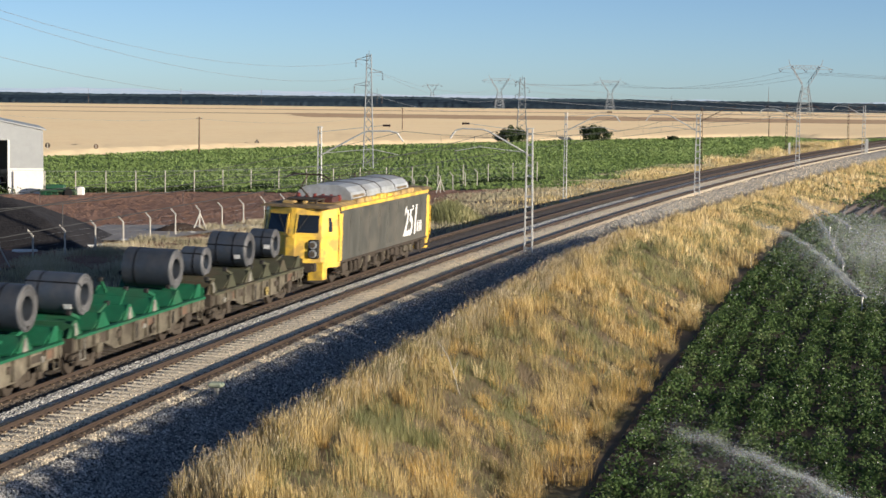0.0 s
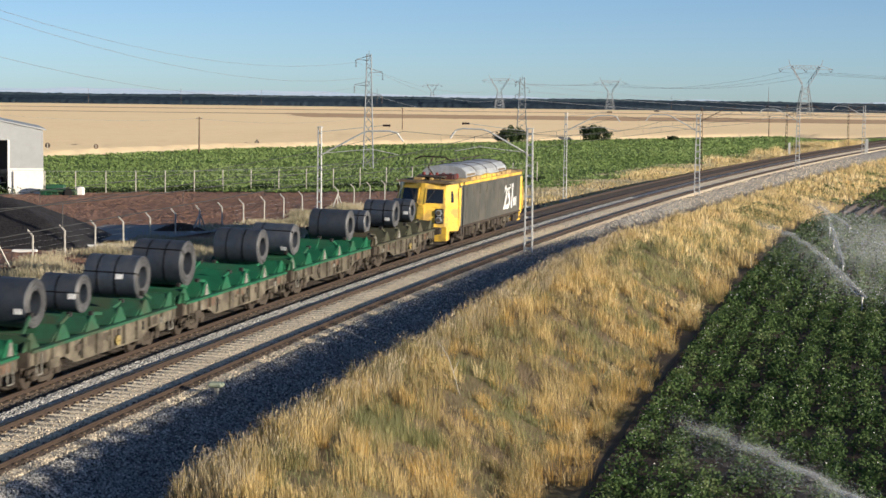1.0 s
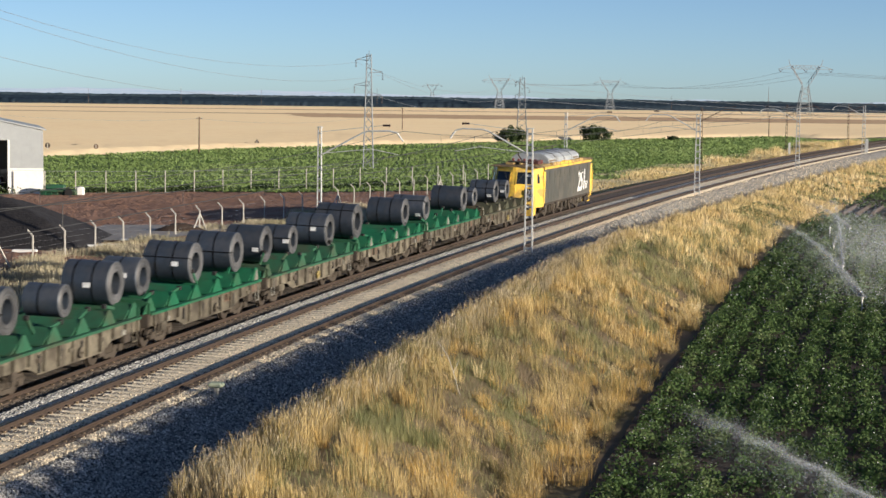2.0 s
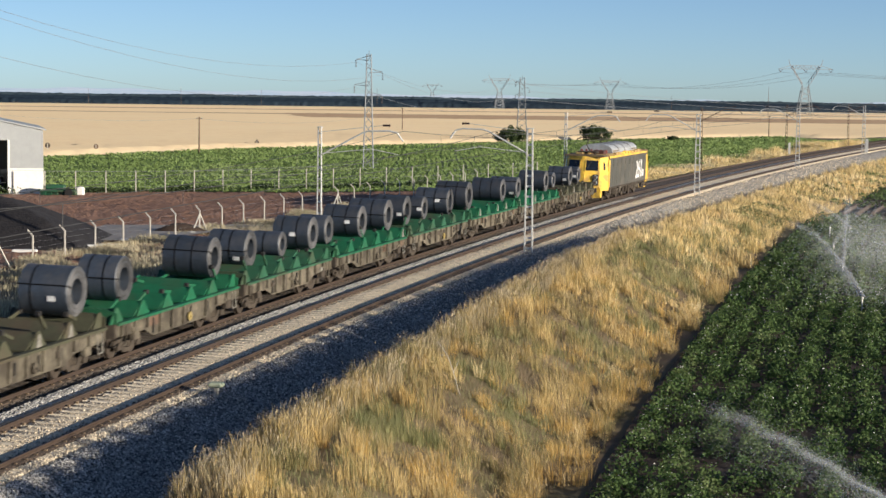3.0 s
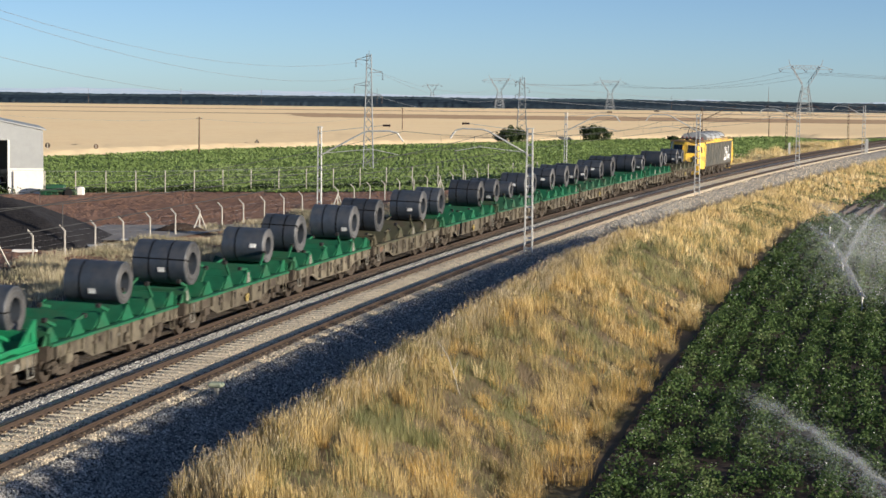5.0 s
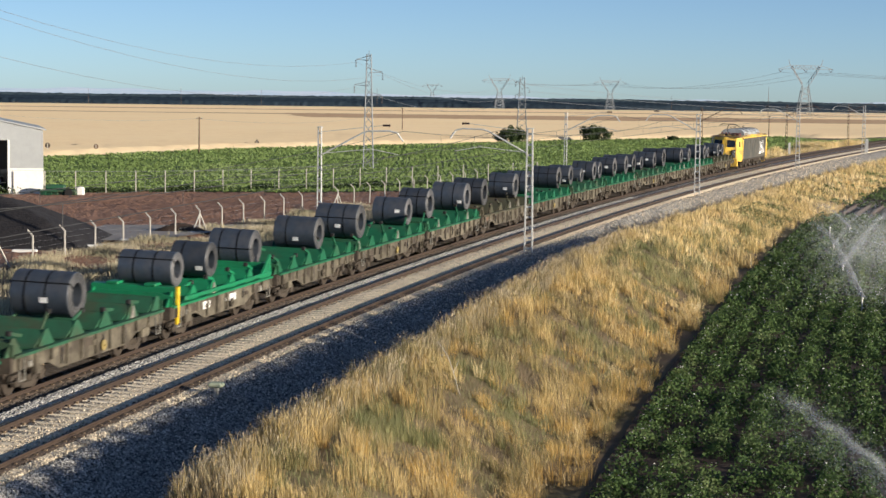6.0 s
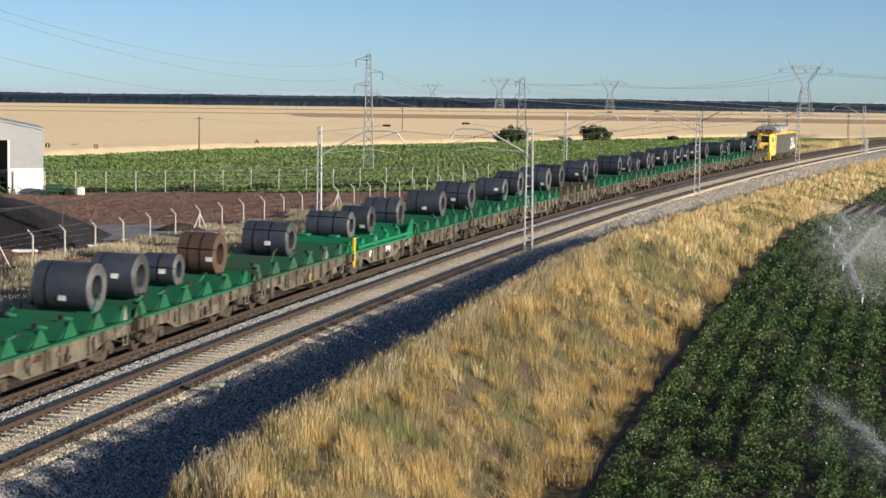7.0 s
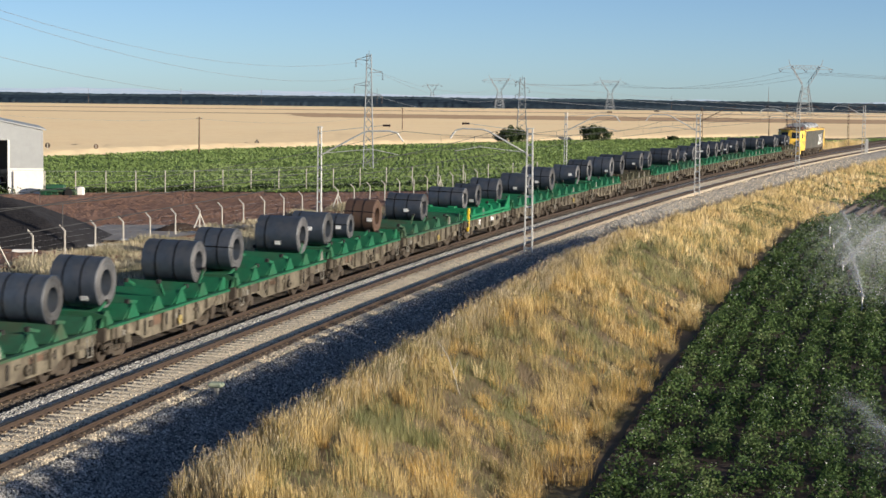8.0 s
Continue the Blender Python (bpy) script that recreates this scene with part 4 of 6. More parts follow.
def build_loco():
    """Three-bogie electric freight locomotive; origin at its tail's grey wall end, front towards +y."""
    lo = tagged(new("electric_locomotive"), "yellow and dark grey electric locomotive with a silver roof", "locomotive")
    hw, zb, zt = 1.98, 1.15, 3.95
    L = 16.6
    # grey side walls and body core
    body = Build().prism([(-hw, zb), (hw, zb), (hw, zt - 0.1), (hw - 0.08, zt), (-hw + 0.08, zt), (-hw, zt - 0.1)], "y", 0.0, L)
    body = part("body", body, M_LOCOGREY, lo)
    for s in (-1, 1):
        for i in range(7):
            y = 1.6 + i * 1.75
            part("side_grille", Build().box((s * (hw + 0.012), y + 0.6, 3.35), (0.03, 1.25, 0.62), bev=0.01), M_LOCOGREY, body)
        part("cant_rail", Build().box((s * (hw - 0.02), L / 2, zt - 0.06), (0.12, L, 0.19), bev=0.03), M_YELLOW, body)
        for i in range(9):
            part("panel_seam", Build().box((s * (hw + 0.006), 1.5 + i * 1.7, 2.62), (0.016, 0.035, 2.2)), M_SEAM, body)
        part("lower_strip", Build().box((s * (hw + 0.01), L / 2, zb + 0.06), (0.04, L, 0.10), bev=0.01), M_UNDER, body)
    # cabs: prow in two flat halves, with windscreens, lamp clusters and a deep skirt
    for d, y0 in ((-1, 0.0), (1, L)):
        cab = Build()
        plan = [(-hw, 0.0), (-hw, 0.40), (-1.46, 1.55), (-0.12, 1.98), (0.12, 1.98), (1.46, 1.55), (hw, 0.40), (hw, 0.0)]
        top = [(-hw + .08, 0.0), (-hw + .10, 0.36), (-1.38, 1.24), (-0.12, 1.58), (0.12, 1.58), (1.38, 1.24), (hw - .10, 0.36), (hw - .08, 0.0)]
        def ring(pl, z):
            return [(p[0], y0 + d * p[1], z) for p in pl]
        cab.loft([ring(plan, 1.0), ring(plan, 2.62), ring(top, 3.72), ring([(p[0] * 0.97, p[1] * 0.96) for p in top], zt)])
        c = part("cab", cab, M_YELLOW, lo)
        for s in (-1, 1):
            a, b = Vector((s * 0.20, y0 + d * 1.95, 2.66)), Vector((s * 1.40, y0 + d * 1.565, 2.66))
            e, f = Vector((s * 1.34, y0 + d * 1.265, 3.66)), Vector((s * 0.20, y0 + d * 1.575, 3.66))
            nrm = (b - a).cross(f - a)
            nrm = nrm.normalized() * (1 if nrm.y * d > 0 else -1)
            fr = Build().loft([[p + nrm * 0.00 for p in (a, b, e, f)], [p + nrm * 0.05 for p in (a, b, e, f)]])
            part("windscreen_frame", fr, M_YELLOW, c)
            cen = (a + b + e + f) / 4
            ins = [cen + (p - cen) * 0.87 for p in (a, b, e, f)]
            part("windscreen", Build().loft([[p + nrm * 0.01 for p in ins], [p + nrm * 0.06 for p in ins]]), M_GLASS, c)
            part("wiper", Build().bar(ins[0] + nrm * 0.08, (ins[2] + ins[3]) / 2 + nrm * 0.08, 0.025), M_BLACK, c)
            # lamp cluster
            box = part("lamp_box", Build().box((s * 1.12, y0 + d * 1.60, 1.95), (0.56, 0.34, 0.95), bev=0.06), M_BLACK, c)
            for k, z in enumerate((1.72, 2.16)):
                part("lamp_ring", Build().tube((s * 1.12, y0 + d * 1.78, z), (s * 1.12, y0 + d * 1.87, z), 0.20, 16), M_SILVER, box)
                part("lamp", Build().tube((s * 1.12, y0 + d * 1.84, z), (s * 1.12, y0 + d * 1.885, z), 0.145, 14), M_LAMPGLASS, box)
            # cab side window, door and pillar
            wa, wb, wc, we = [Vector((s * q[0], y0 + d * q[1], q[2])) for q in ((1.79, .80, 2.78), (1.68, 1.05, 2.78), (1.60, .92, 3.48), (1.70, .70, 3.48))]
            out = Vector((s * .03, d * .012, 0.01))
            part("side_window", Build().loft([[q - out for q in (wa, wb, wc, we)], [q + out for q in (wa, wb, wc, we)]]), M_GLASS, c)
            part("cab_door", Build().box((s * (hw + 0.004), y0 + d * 0.05, 2.45), (0.05, 0.55, 2.4), bev=0.02), M_YELLOW, c)
            part("handrail", Build().tube((s * (hw + 0.08), y0 + d * 0.36, 1.3), (s * (hw + 0.08), y0 + d * 0.36, 3.0), 0.025, 6), M_YELLOW, c)
            part("skirt", Build().prism([(1.60 * s, 1.3), (1.60 * s, 0.42), (s * 0.85, 0.36), (s * 0.85, 1.3)], "y", y0 + d * 0.9, y0 + d * 1.62), M_YELLOW, c)
            part("step", Build().box((s * (hw - 0.1), y0 + d * 0.3, 0.72), (0.3, 0.7, 0.08), bev=0.02), M_UNDER, c)
        part("nose_panel", Build().box((0, y0 + d * 1.99, 1.8), (0.5, 0.05, 1.4), bev=0.02), M_YELLOW, c)
        part("roof_front", Build().prism([(-hw + 0.1, zt), (hw - 0.1, zt), (hw - 0.35, zt + 0.13), (-hw + 0.35, zt + 0.13)], "y", y0 - d * 0.6, y0 + d * 1.5), M_CABROOF, c)
        part("cab_ridge", Build().loft([[(p[0] * 1.01, y0 + d * (p[1] + .04), z) for p in plan] for z in (2.50, 2.60)]), M_YELLOW, c)
        part("coupler_beam", Build().box((0, y0 + d * 1.75, 1.05), (2.6, 0.3, 0.42), bev=0.04), M_UNDER, c)
        buffers(lo, y0 + d * 1.85, d)
    # roof: raised silver equipment covers and yellow edges
    part("roof", Build().prism([(-hw + 0.1, zt), (hw - 0.1, zt), (hw - 0.45, zt + 0.16), (-hw + 0.45, zt + 0.16)], "y", 0.4, L - 0.4), M_YELLOWROOF, lo)
    dice = random.Random(8)
    for k in range(4):
        y = 3.2 + k * 2.75
        cov = part("roof_cover", Build().prism([(-1.5, zt + 0.12), (1.5, zt + 0.12), (1.42, zt + 0.54), (1.10, zt + 0.80), (0.55, zt + 0.91), (-0.55, zt + 0.91), (-1.10, zt + 0.80), (-1.42, zt + 0.54)], "y", y, y + 2.66), M_SILVER, lo)
        part("cover_seam", Build().prism([(-1.5, zt + 0.12), (1.5, zt + 0.12), (1.44, zt + 0.56), (1.11, zt + 0.825), (0.55, zt + 0.935), (-0.55, zt + 0.935), (-1.11, zt + 0.825), (-1.44, zt + 0.56)], "y", y + 2.61, y + 2.70), M_UNDER, cov)
        for s in (-1, 1):
            part("side_louvre", Build().box((s * 1.44, y + 1.3, zt + 0.30), (0.06, 2.0, 0.22), bev=0.02), M_CABROOF if dice.random() < .4 else M_SILVER, cov)
            for j in range(2):
                part("roof_hatch", Build().box((s * 1.68, y + 0.62 + 1.36 * j, zt + 0.12), (0.30, dice.uniform(.85, 1.2), dice.uniform(.18, .32)), bev=0.04), dice.choice((M_YELLOW, M_YELLOWROOF, M_YELLOWROOF)), lo)
        part("roof_busbar", Build().path([(-0.5, y, zt + 1.14), (-0.5, y + 2.6, zt + 1.14)], 0.02, 5).tube((-0.5, y + 1.3, zt + 0.95), (-0.5, y + 1.3, zt + 1.14), 0.05, 6), M_UNDER, lo)
    for k in range(6):
        part("roof_insulator", Build().tube((-1.1 + 0.44 * k, 2.3, zt + 0.14), (-1.1 + 0.44 * k, 2.3, zt + 0.48), 0.09, 8).tube((-1.1 + 0.44 * k, 2.3, zt + 0.26), (-1.1 + 0.44 * k, 2.3, zt + 0.34), 0.14, 8), M_RED, lo)
    part("resistor_box", Build().box((0.75, 1.3, zt + 0.30), (1.0, 1.0, 0.32), bev=0.04), M_ROOFDIRT, lo)
    part("resistor_box", Build().box((-0.7, 1.1, zt + 0.24), (0.8, 0.9, 0.22), bev=0.04), M_UNDER, lo)
    part("horn", Build().tube((0.3, -0.9, zt + 0.24), (0.3, -0.4, zt + 0.24), 0.09, 8, r2=0.04).box((-0.6, -0.5, zt + 0.2), (0.6, 0.5, 0.16), bev=0.03), M_YELLOWROOF, lo)
    for y, up in ((0.3, True), (L - 0.8, False)):
        pb = part("pantograph", Build().box((0, y, zt + 0.34), (1.7, 1.3, 0.08), bev=0.02).tube((-.7, y - .5, zt + .1), (-.7, y - .5, zt + .34), .07, 6).tube((.7, y - .5, zt + .1), (.7, y - .5, zt + .34), .07, 6).tube((-.7, y + .5, zt + .1), (-.7, y + .5, zt + .34), .07, 6).tube((.7, y + .5, zt + .1), (.7, y + .5, zt + .34), .07, 6), M_UNDER, lo)
        if up:
            part("panto_arm", Build().path([(0, y + 0.5, zt + 0.38), (0, y - 0.9, zt + 0.95), (0, y + 0.15, zt + 1.55)], 0.045), M_UNDER, pb)
            part("panto_head", Build().path([(-1.15, y + 0.15, zt + 1.38), (-0.75, y + 0.15, zt + 1.57), (0.75, y + 0.15, zt + 1.57), (1.15, y + 0.15, zt + 1.38)], 0.05).box((0, y + 0.3, zt + 1.57), (1.5, 0.06, 0.05)), M_UNDER, pb)
        else:
            part("panto_arm", Build().path([(0, y + 0.5, zt + 0.4), (0, y - 0.8, zt + 0.5), (0, y + 0.3, zt + 0.56)], 0.045), M_UNDER, pb)
    # class number, sheared, and its smaller suffix as bars
    for s in (1, -1):
        t = text_mesh("251", 2.35, 0.22, 0.035)
        t.transform(Matrix.Diagonal((0.80, 1, 1, 1)))
        t.materials.append(M_LABEL)
        y = L - 5.1 if s > 0 else 5.1
        m = Matrix.Translation((s * (hw + 0.012), y, 1.62)) @ Matrix.Rotation(s * math.pi / 2, 4, 'Z') @ Matrix.Rotation(math.pi / 2, 4, 'X')
        part("class_number", t, M_LABEL, body, "white painted class number", at=m)
        for k in range(3):
            part("number_bar", Build().box((s * (hw + 0.012), y + s * (2.95 + 0.36 * k), 1.98), (0.012, 0.17, 0.62)), M_LABEL, body)
        part("number_bar", Build().box((s * (hw + 0.012), L * 0.52, 1.42), (0.012, 1.4, 0.07)), M_SEAM, body)
    # running gear
    for y in (2.6, L / 2, L - 2.6):
        bogie(lo, y, 2.5, 0.56)
        for s in (-1, 1):
            part("sand_box", Build().box((s * (hw - 0.22), y + 2.2, 0.85), (0.34, 0.5, 0.5), bev=0.04).tube((s * (hw - .2), y + 2.0, 0.3), (s * (hw - .2), y + 2.1, 0.8), .04, 5), M_UNDER, lo)
    for s in (-1, 1):
        y = 0.7
        while y < L - 0.7:
            k = dice.random()
            wd = dice.uniform(.25, .6)
            x = s * (hw - dice.uniform(.06, .22))
            if k < .4:
                part("equipment_box", Build().box((x, y, dice.uniform(.78, .95)), (.22, wd, dice.uniform(.3, .5)), bev=.03), dice.choice((M_UNDER, M_SILLDARK, M_SILL)), lo)
            elif k < .75:
                part("spring", Build().tube((x, y, .55), (x, y, 1.05), .11, 10).tube((x, y, .70), (x, y, .74), .15, 10).tube((x, y, .86), (x, y, .90), .15, 10), M_SILLDARK, lo)
            else:
                part("damper", Build().bar((x, y - .25, .55), (x, y + .25, 1.0), .09), M_SILL, lo)
            y += wd + dice.uniform(.12, .4)
    part("underframe", Build().box((0, L / 2, 1.0), (2 * hw - 0.5, L, 0.4), bev=0.05), M_UNDER, lo)
    MOVERS.append((lo, -L / 2, 5.6, 0.0, 0.0, -L / 2))


def motions():
    times = [0.5 * k for k in range(17)]
    for ob, back, half, z, x, along in MOVERS:
        rows = [(t, rolling_pose(run(t) - back, half, z, x) @ Matrix.Translation((0, along, 0))) for t in times]
        walk(ob, rows)
    for ob, rows in JETS:
        walk(ob, rows)


# ---- plants ----
def blades(name, p, h, w, lean, seed, material, label, category):
    """Grass stalks: a bent strip each, rooted at p."""
    rng = np.random.default_rng(seed)
    n = len(p)
    a = rng.random(n) * 2 * np.pi
    b = rng.random(n) * 2 * np.pi
    side = np.stack([np.cos(a), np.sin(a), 0 * a], -1) * (w / 2)[:, None]
    bend = np.stack([np.cos(b), np.sin(b), 0 * b], -1) * (lean * h)[:, None]
    up = np.stack([0 * h, 0 * h, h], -1)
    v = np.stack([p - side * .7, p + side * .7, p + bend * .3 + up * .6 + side, p + bend * .3 + up * .6 - side, p + bend + up * (1 - 0.25 * lean[:, None])], 1)
    q = np.array([0, 1, 2, 0, 2, 3, 3, 2, 4])
    idx = (q[None, :] + 5 * np.arange(n)[:, None]).ravel()
    return tagged(new(name, raw(name, v.reshape(-1, 3), 3, idx, [material])), label, category, kind="stuff")


def leaf_mesh(name, p, size, seed, material, tilt=0.9):
    """Leaves: a folded diamond each, turned at random, mostly facing up."""
    rng = np.random.default_rng(seed)
    n = len(p)
    nz = rng.normal(0, tilt, (n, 3)) + np.array([0, 0, 1.0])
    nz /= np.linalg.norm(nz, axis=1)[:, None]
    t = np.cross(nz, rng.normal(0, 1, (n, 3)))
    t /= np.linalg.norm(t, axis=1)[:, None] + 1e-9
    s = np.cross(nz, t)
    L = (size * rng.uniform(.7, 1.3, n))[:, None]
    v = np.stack([p - t * L * .5, p + s * L * .33 - nz * L * .1, p + t * L * .5 - nz * L * .12, p - s * L * .33 - nz * L * .1], 1)
    idx = np.tile(np.array([0, 1, 2, 0, 2, 3]), n) + np.repeat(4 * np.arange(n), 6)
    return raw(name, v.reshape(-1, 3), 3, idx, [material])


def waves(x, y, seed, k):
    """Smooth broad variation from 0 to 1."""
    r = np.random.default_rng(seed)
    out = 0 * x
    for i in range(7):
        a, f = r.random() * 6.28, k * (0.6 + 1.8 * r.random())
        out = out + np.sin((x * np.cos(a) + y * np.sin(a)) * f + r.random() * 6.28)
    return 0.5 + 0.5 * np.tanh(out / 2.2)


def scatter_line(rng, n, u0, u1, y0, y1, power=1.0):
    y = y0 + (y1 - y0) * rng.random(n) ** power
    u = u0 + (u1 - u0) * rng.random(n)
    q = on_line(u, y)
    return u, y, q[:, 0], q[:, 1]


def tuft_stalks(name, rng, cx, cy, H, rad, each, wide, material, label):
    """Tufts of stalks: each stalk a tapering strip that leans outward from its tuft."""
    n = len(cx) * each
    i = np.repeat(np.arange(len(cx)), each)
    a = rng.random(n) * 2 * np.pi
    r = np.sqrt(rng.random(n))
    x, y = cx[i] + np.cos(a) * r * rad[i], cy[i] + np.sin(a) * r * rad[i]
    h = H[i] * rng.uniform(.45, 1.15, n) * (1 - .35 * r * r)
    b = a + rng.normal(0, .7, n)
    lean = (.08 + .42 * r * rng.random(n) + .5 * rng.random(n) ** 5) * h
    bend = np.stack([np.cos(b) * lean - .05 * h, np.sin(b) * lean, 0 * h], -1)
    t = rng.random(n) * np.pi
    side = np.stack([np.cos(t), np.sin(t), 0 * t], -1) * (wide * rng.uniform(.6, 1.5, n) / 2)[:, None]
    p = np.stack([x, y, ground_z(x, y) - 0.02], -1)
    up = np.stack([0 * h, 0 * h, h], -1)
    v = np.stack([p - side, p + side, p + bend * .35 + up * .62 + side * .8, p + bend * .35 + up * .62 - side * .8, p + bend + up * .97], 1)
    idx = (np.array([0, 1, 2, 0, 2, 3, 3, 2, 4])[None, :] + 5 * np.arange(n)[:, None]).ravel()
    tagged(new(name, raw(name, v.reshape(-1, 3), 3, idx, [material])), label, "grass", kind="stuff")
    return p + bend + up * .95, h


LUSH = ((12.6, 105.5, 3.6, 7.5, .85), (-1.4, 54.8, 1.6, 3.0, .8), (2.1, 57.5, 1.1, 2.2, .6), (2.6, 63, 1.2, 2.5, .6), (1.4, 70, 1.9, 4.5, .5), (6.4, 80, 1.6, 4.5, .5), (9.5, 92, 2, 5, .5), (23, 143, 2.2, 6, .5))


def build_grass():
    rng = np.random.default_rng(11)
    kinds = (("golden_grass", V_GOLD, "golden tufts of tall dry grass on the bank"), ("dry_grass", V_STRAW, "tall dry straw-yellow grass on the railway bank"), ("pale_grass", V_PALE, "pale grass on the railway bank"), ("green_weeds", V_WEED, "low green weeds among the dry grass"), ("withered_stalks", V_BROWN, "grey-brown withered stalks among the dry grass"))
    for y0, y1, n, each, wide, grow in ((46, 78, 4000, 40, 0.0095, 1.0), (78, 118, 4300, 30, 0.014, 1.1), (118, 190, 5200, 18, 0.028, 1.35), (190, 345, 4600, 12, 0.062, 1.9)):
        u, y, x, yy = scatter_line(rng, n, 5.4, 17.4, y0, y1)
        s0 = rim_u(y) - 0.9 + 0.8 * waves(x, yy, 14, 1.3)
        keep = (u > s0) & (u < edge_u(y) - 1.35 + 0.7 * waves(x, yy, 5, 0.9) + np.where(y > 165, 1.8, 0))
        bare = np.exp(-(((x - 0.40) / 0.75) ** 2 + ((yy - 59.8) / 2.8) ** 2)) + np.exp(-(((x - 3.3) / 0.8) ** 2 + ((yy - 69) / 1.6) ** 2)) + 0.97 * ease(.60, .80, waves(x, yy, 41, 1.5)) * np.where(yy < 118, 1.0, .6)
        keep &= rng.random(n) > bare
        u, x, yy, s0 = u[keep], x[keep], yy[keep], s0[keep]
        m = len(x)
        tall = waves(x, yy, 6, 0.55)
        rim = np.exp(-((u - s0 - 0.9) / 1.0) ** 2)
        end = ease(-2.6, -1.2, u - edge_u(yy))
        H = (0.34 + 0.42 * tall + 0.22 * waves(x, yy, 26, 2.4)) * rng.uniform(.5, 1.5, m) + 0.04 * rim + 0.12 * end
        lush = sum(a * np.exp(-(((x - cx) / rx) ** 2 + ((yy - cy) / ry) ** 2)) for cx, cy, rx, ry, a in LUSH)
        gold = waves(x, yy, 91, 0.8) + 0.45 * end + rng.normal(0, .18, m)
        g = 0.75 * waves(x, yy, 8, 0.5) + lush - 0.3 * rim - 0.35 * end + rng.normal(0, .26, m)
        # pale tufts take over with distance, to brighten the far bank
        kind = np.where(g > 0.70, 3, np.where(rng.random(m) < 0.17 + 0.12 * rim, 4, np.where(ease(70, 130, yy) * 0.9 + 0.4 * (waves(x, yy, 27, 0.7) - .5) > rng.random(m), 2, np.where(gold > 0.80, 0, 1))))
        H = np.where(kind == 3, H * .72, np.where(kind == 4, H * .8, H))
        rad = rng.uniform(.14, .34, m) * grow
        for k, (name, ma, words) in enumerate(kinds):
            q = kind == k
            if q.sum() < 3:
                continue
            tip, h = tuft_stalks(name, rng, x[q], yy[q], H[q], rad[q], each, wide, ma, words)
            if y0 < 118 and k in (0, 1, 2, 4):
                pick = rng.random(len(tip)) < 0.16
                c = pick.sum()
                blades("grass_heads", tip[pick] - np.array([0, 0, .06]), rng.uniform(.07, .15, c), rng.uniform(.009, .019, c), rng.uniform(.1, .9, c), 70 + k, V_HEAD, "pale feathery seed heads of the dry grass", "grass")
        # short growth between tufts: brown near deepens gaps, pale beyond 118 brightens the bank
        n2 = int(n * 8)
        u, y, x, yy = scatter_line(rng, n2, 5.4, 17.2, y0, y1)
        keep = (u > rim_u(y) - .5) & (u < edge_u(y) - 1.5)
        x, yy = x[keep], yy[keep]
        m = len(x)
        g = waves(x, yy, 8, 0.5) + rng.normal(0, .25, m) > .68
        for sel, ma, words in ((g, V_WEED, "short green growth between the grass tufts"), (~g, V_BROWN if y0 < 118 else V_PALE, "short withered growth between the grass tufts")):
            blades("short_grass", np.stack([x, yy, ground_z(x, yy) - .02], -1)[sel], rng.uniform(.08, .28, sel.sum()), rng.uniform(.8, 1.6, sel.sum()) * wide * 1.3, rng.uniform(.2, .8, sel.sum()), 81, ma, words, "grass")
    # tall ragged stand along the rim of the bank
    n = 60000
    y = 46 + 84 * rng.random(n)
    u = rim_u(y) - 0.55 + 1.9 * rng.random(n) ** 1.2
    q = on_line(u, y)
    x, yy = q[:, 0], q[:, 1]
    k = rng.random(n) < 0.55 + 0.45 * waves(x, yy, 44, 1.7)
    x, yy = x[k], yy[k]
    m = len(x)
    h = rng.uniform(.4, 1.05, m) * (0.55 + 0.65 * waves(x, yy, 45, 2.1)) * (1 - 0.4 * ease(95, 130, yy))
    p = np.stack([x, yy, ground_z(x, yy) - 0.02], -1)
    g = waves(x, yy, 48, 1.1) + rng.normal(0, .25, m) > 0.42
    for sel, ma, words in ((g, V_OLIVE, "grey-olive dry stalks along the rim of the bank"), (~g, V_STRAW, "tall straw-yellow grass along the rim of the bank")):
        blades("rim_grass", p[sel], h[sel], rng.uniform(.010, .020, sel.sum()), rng.uniform(.05, .35, sel.sum()), 61, ma, words, "grass")
    k = rng.random(m) < 0.2
    tip = p[k] + np.stack([rng.normal(0, .06, k.sum()), rng.normal(0, .06, k.sum()), h[k] * .9], -1)
    blades("grass_heads", tip, rng.uniform(.08, .18, k.sum()), rng.uniform(.010, .022, k.sum()), rng.uniform(.1, .8, k.sum()), 62, V_TIP, "grey seed heads along the rim of the bank", "grass")
    # thin weeds on the stubble beyond the shed
    n = 2600
    y = rng.uniform(455, 575, n)
    x = -0.197 * y + rng.normal(-2, 7, n)
    k = waves(x, y * .2, 46, .5) > .45
    x, y = x[k], y[k]
    blades("field_weeds", np.stack([x, y, 0 * x], -1), rng.uniform(.15, .4, len(x)), rng.uniform(.1, .25, len(x)), rng.uniform(.2, .7, len(x)), 63, V_WEED, "thin green weeds on the stubble field", "weeds")
    # verge beyond the far track
    u, y, x, yy = scatter_line(rng, 60000, -GAP - 23.5, -GAP - 13.0, 88, 165)
    d = waves(x, yy, 15, 0.5)
    keep = rng.random(len(x)) < 0.2 + 0.8 * d
    x, yy, d = x[keep], yy[keep], d[keep]
    m = len(x)
    blades("dry_grass", np.stack([x, yy, ground_z(x, yy)], -1), (0.2 + 0.5 * d) * rng.uniform(.6, 1.2, m), rng.uniform(.015, .035, m), rng.uniform(.05, .5, m), 33, V_TAN, "pale tan grass inside the railway fence", "grass")
    u, y, x, yy = scatter_line(rng, 80000, -GAP - 19.0, -GAP - 5.0, 85, 380)
    d = waves(x, yy, 12, 0.3)
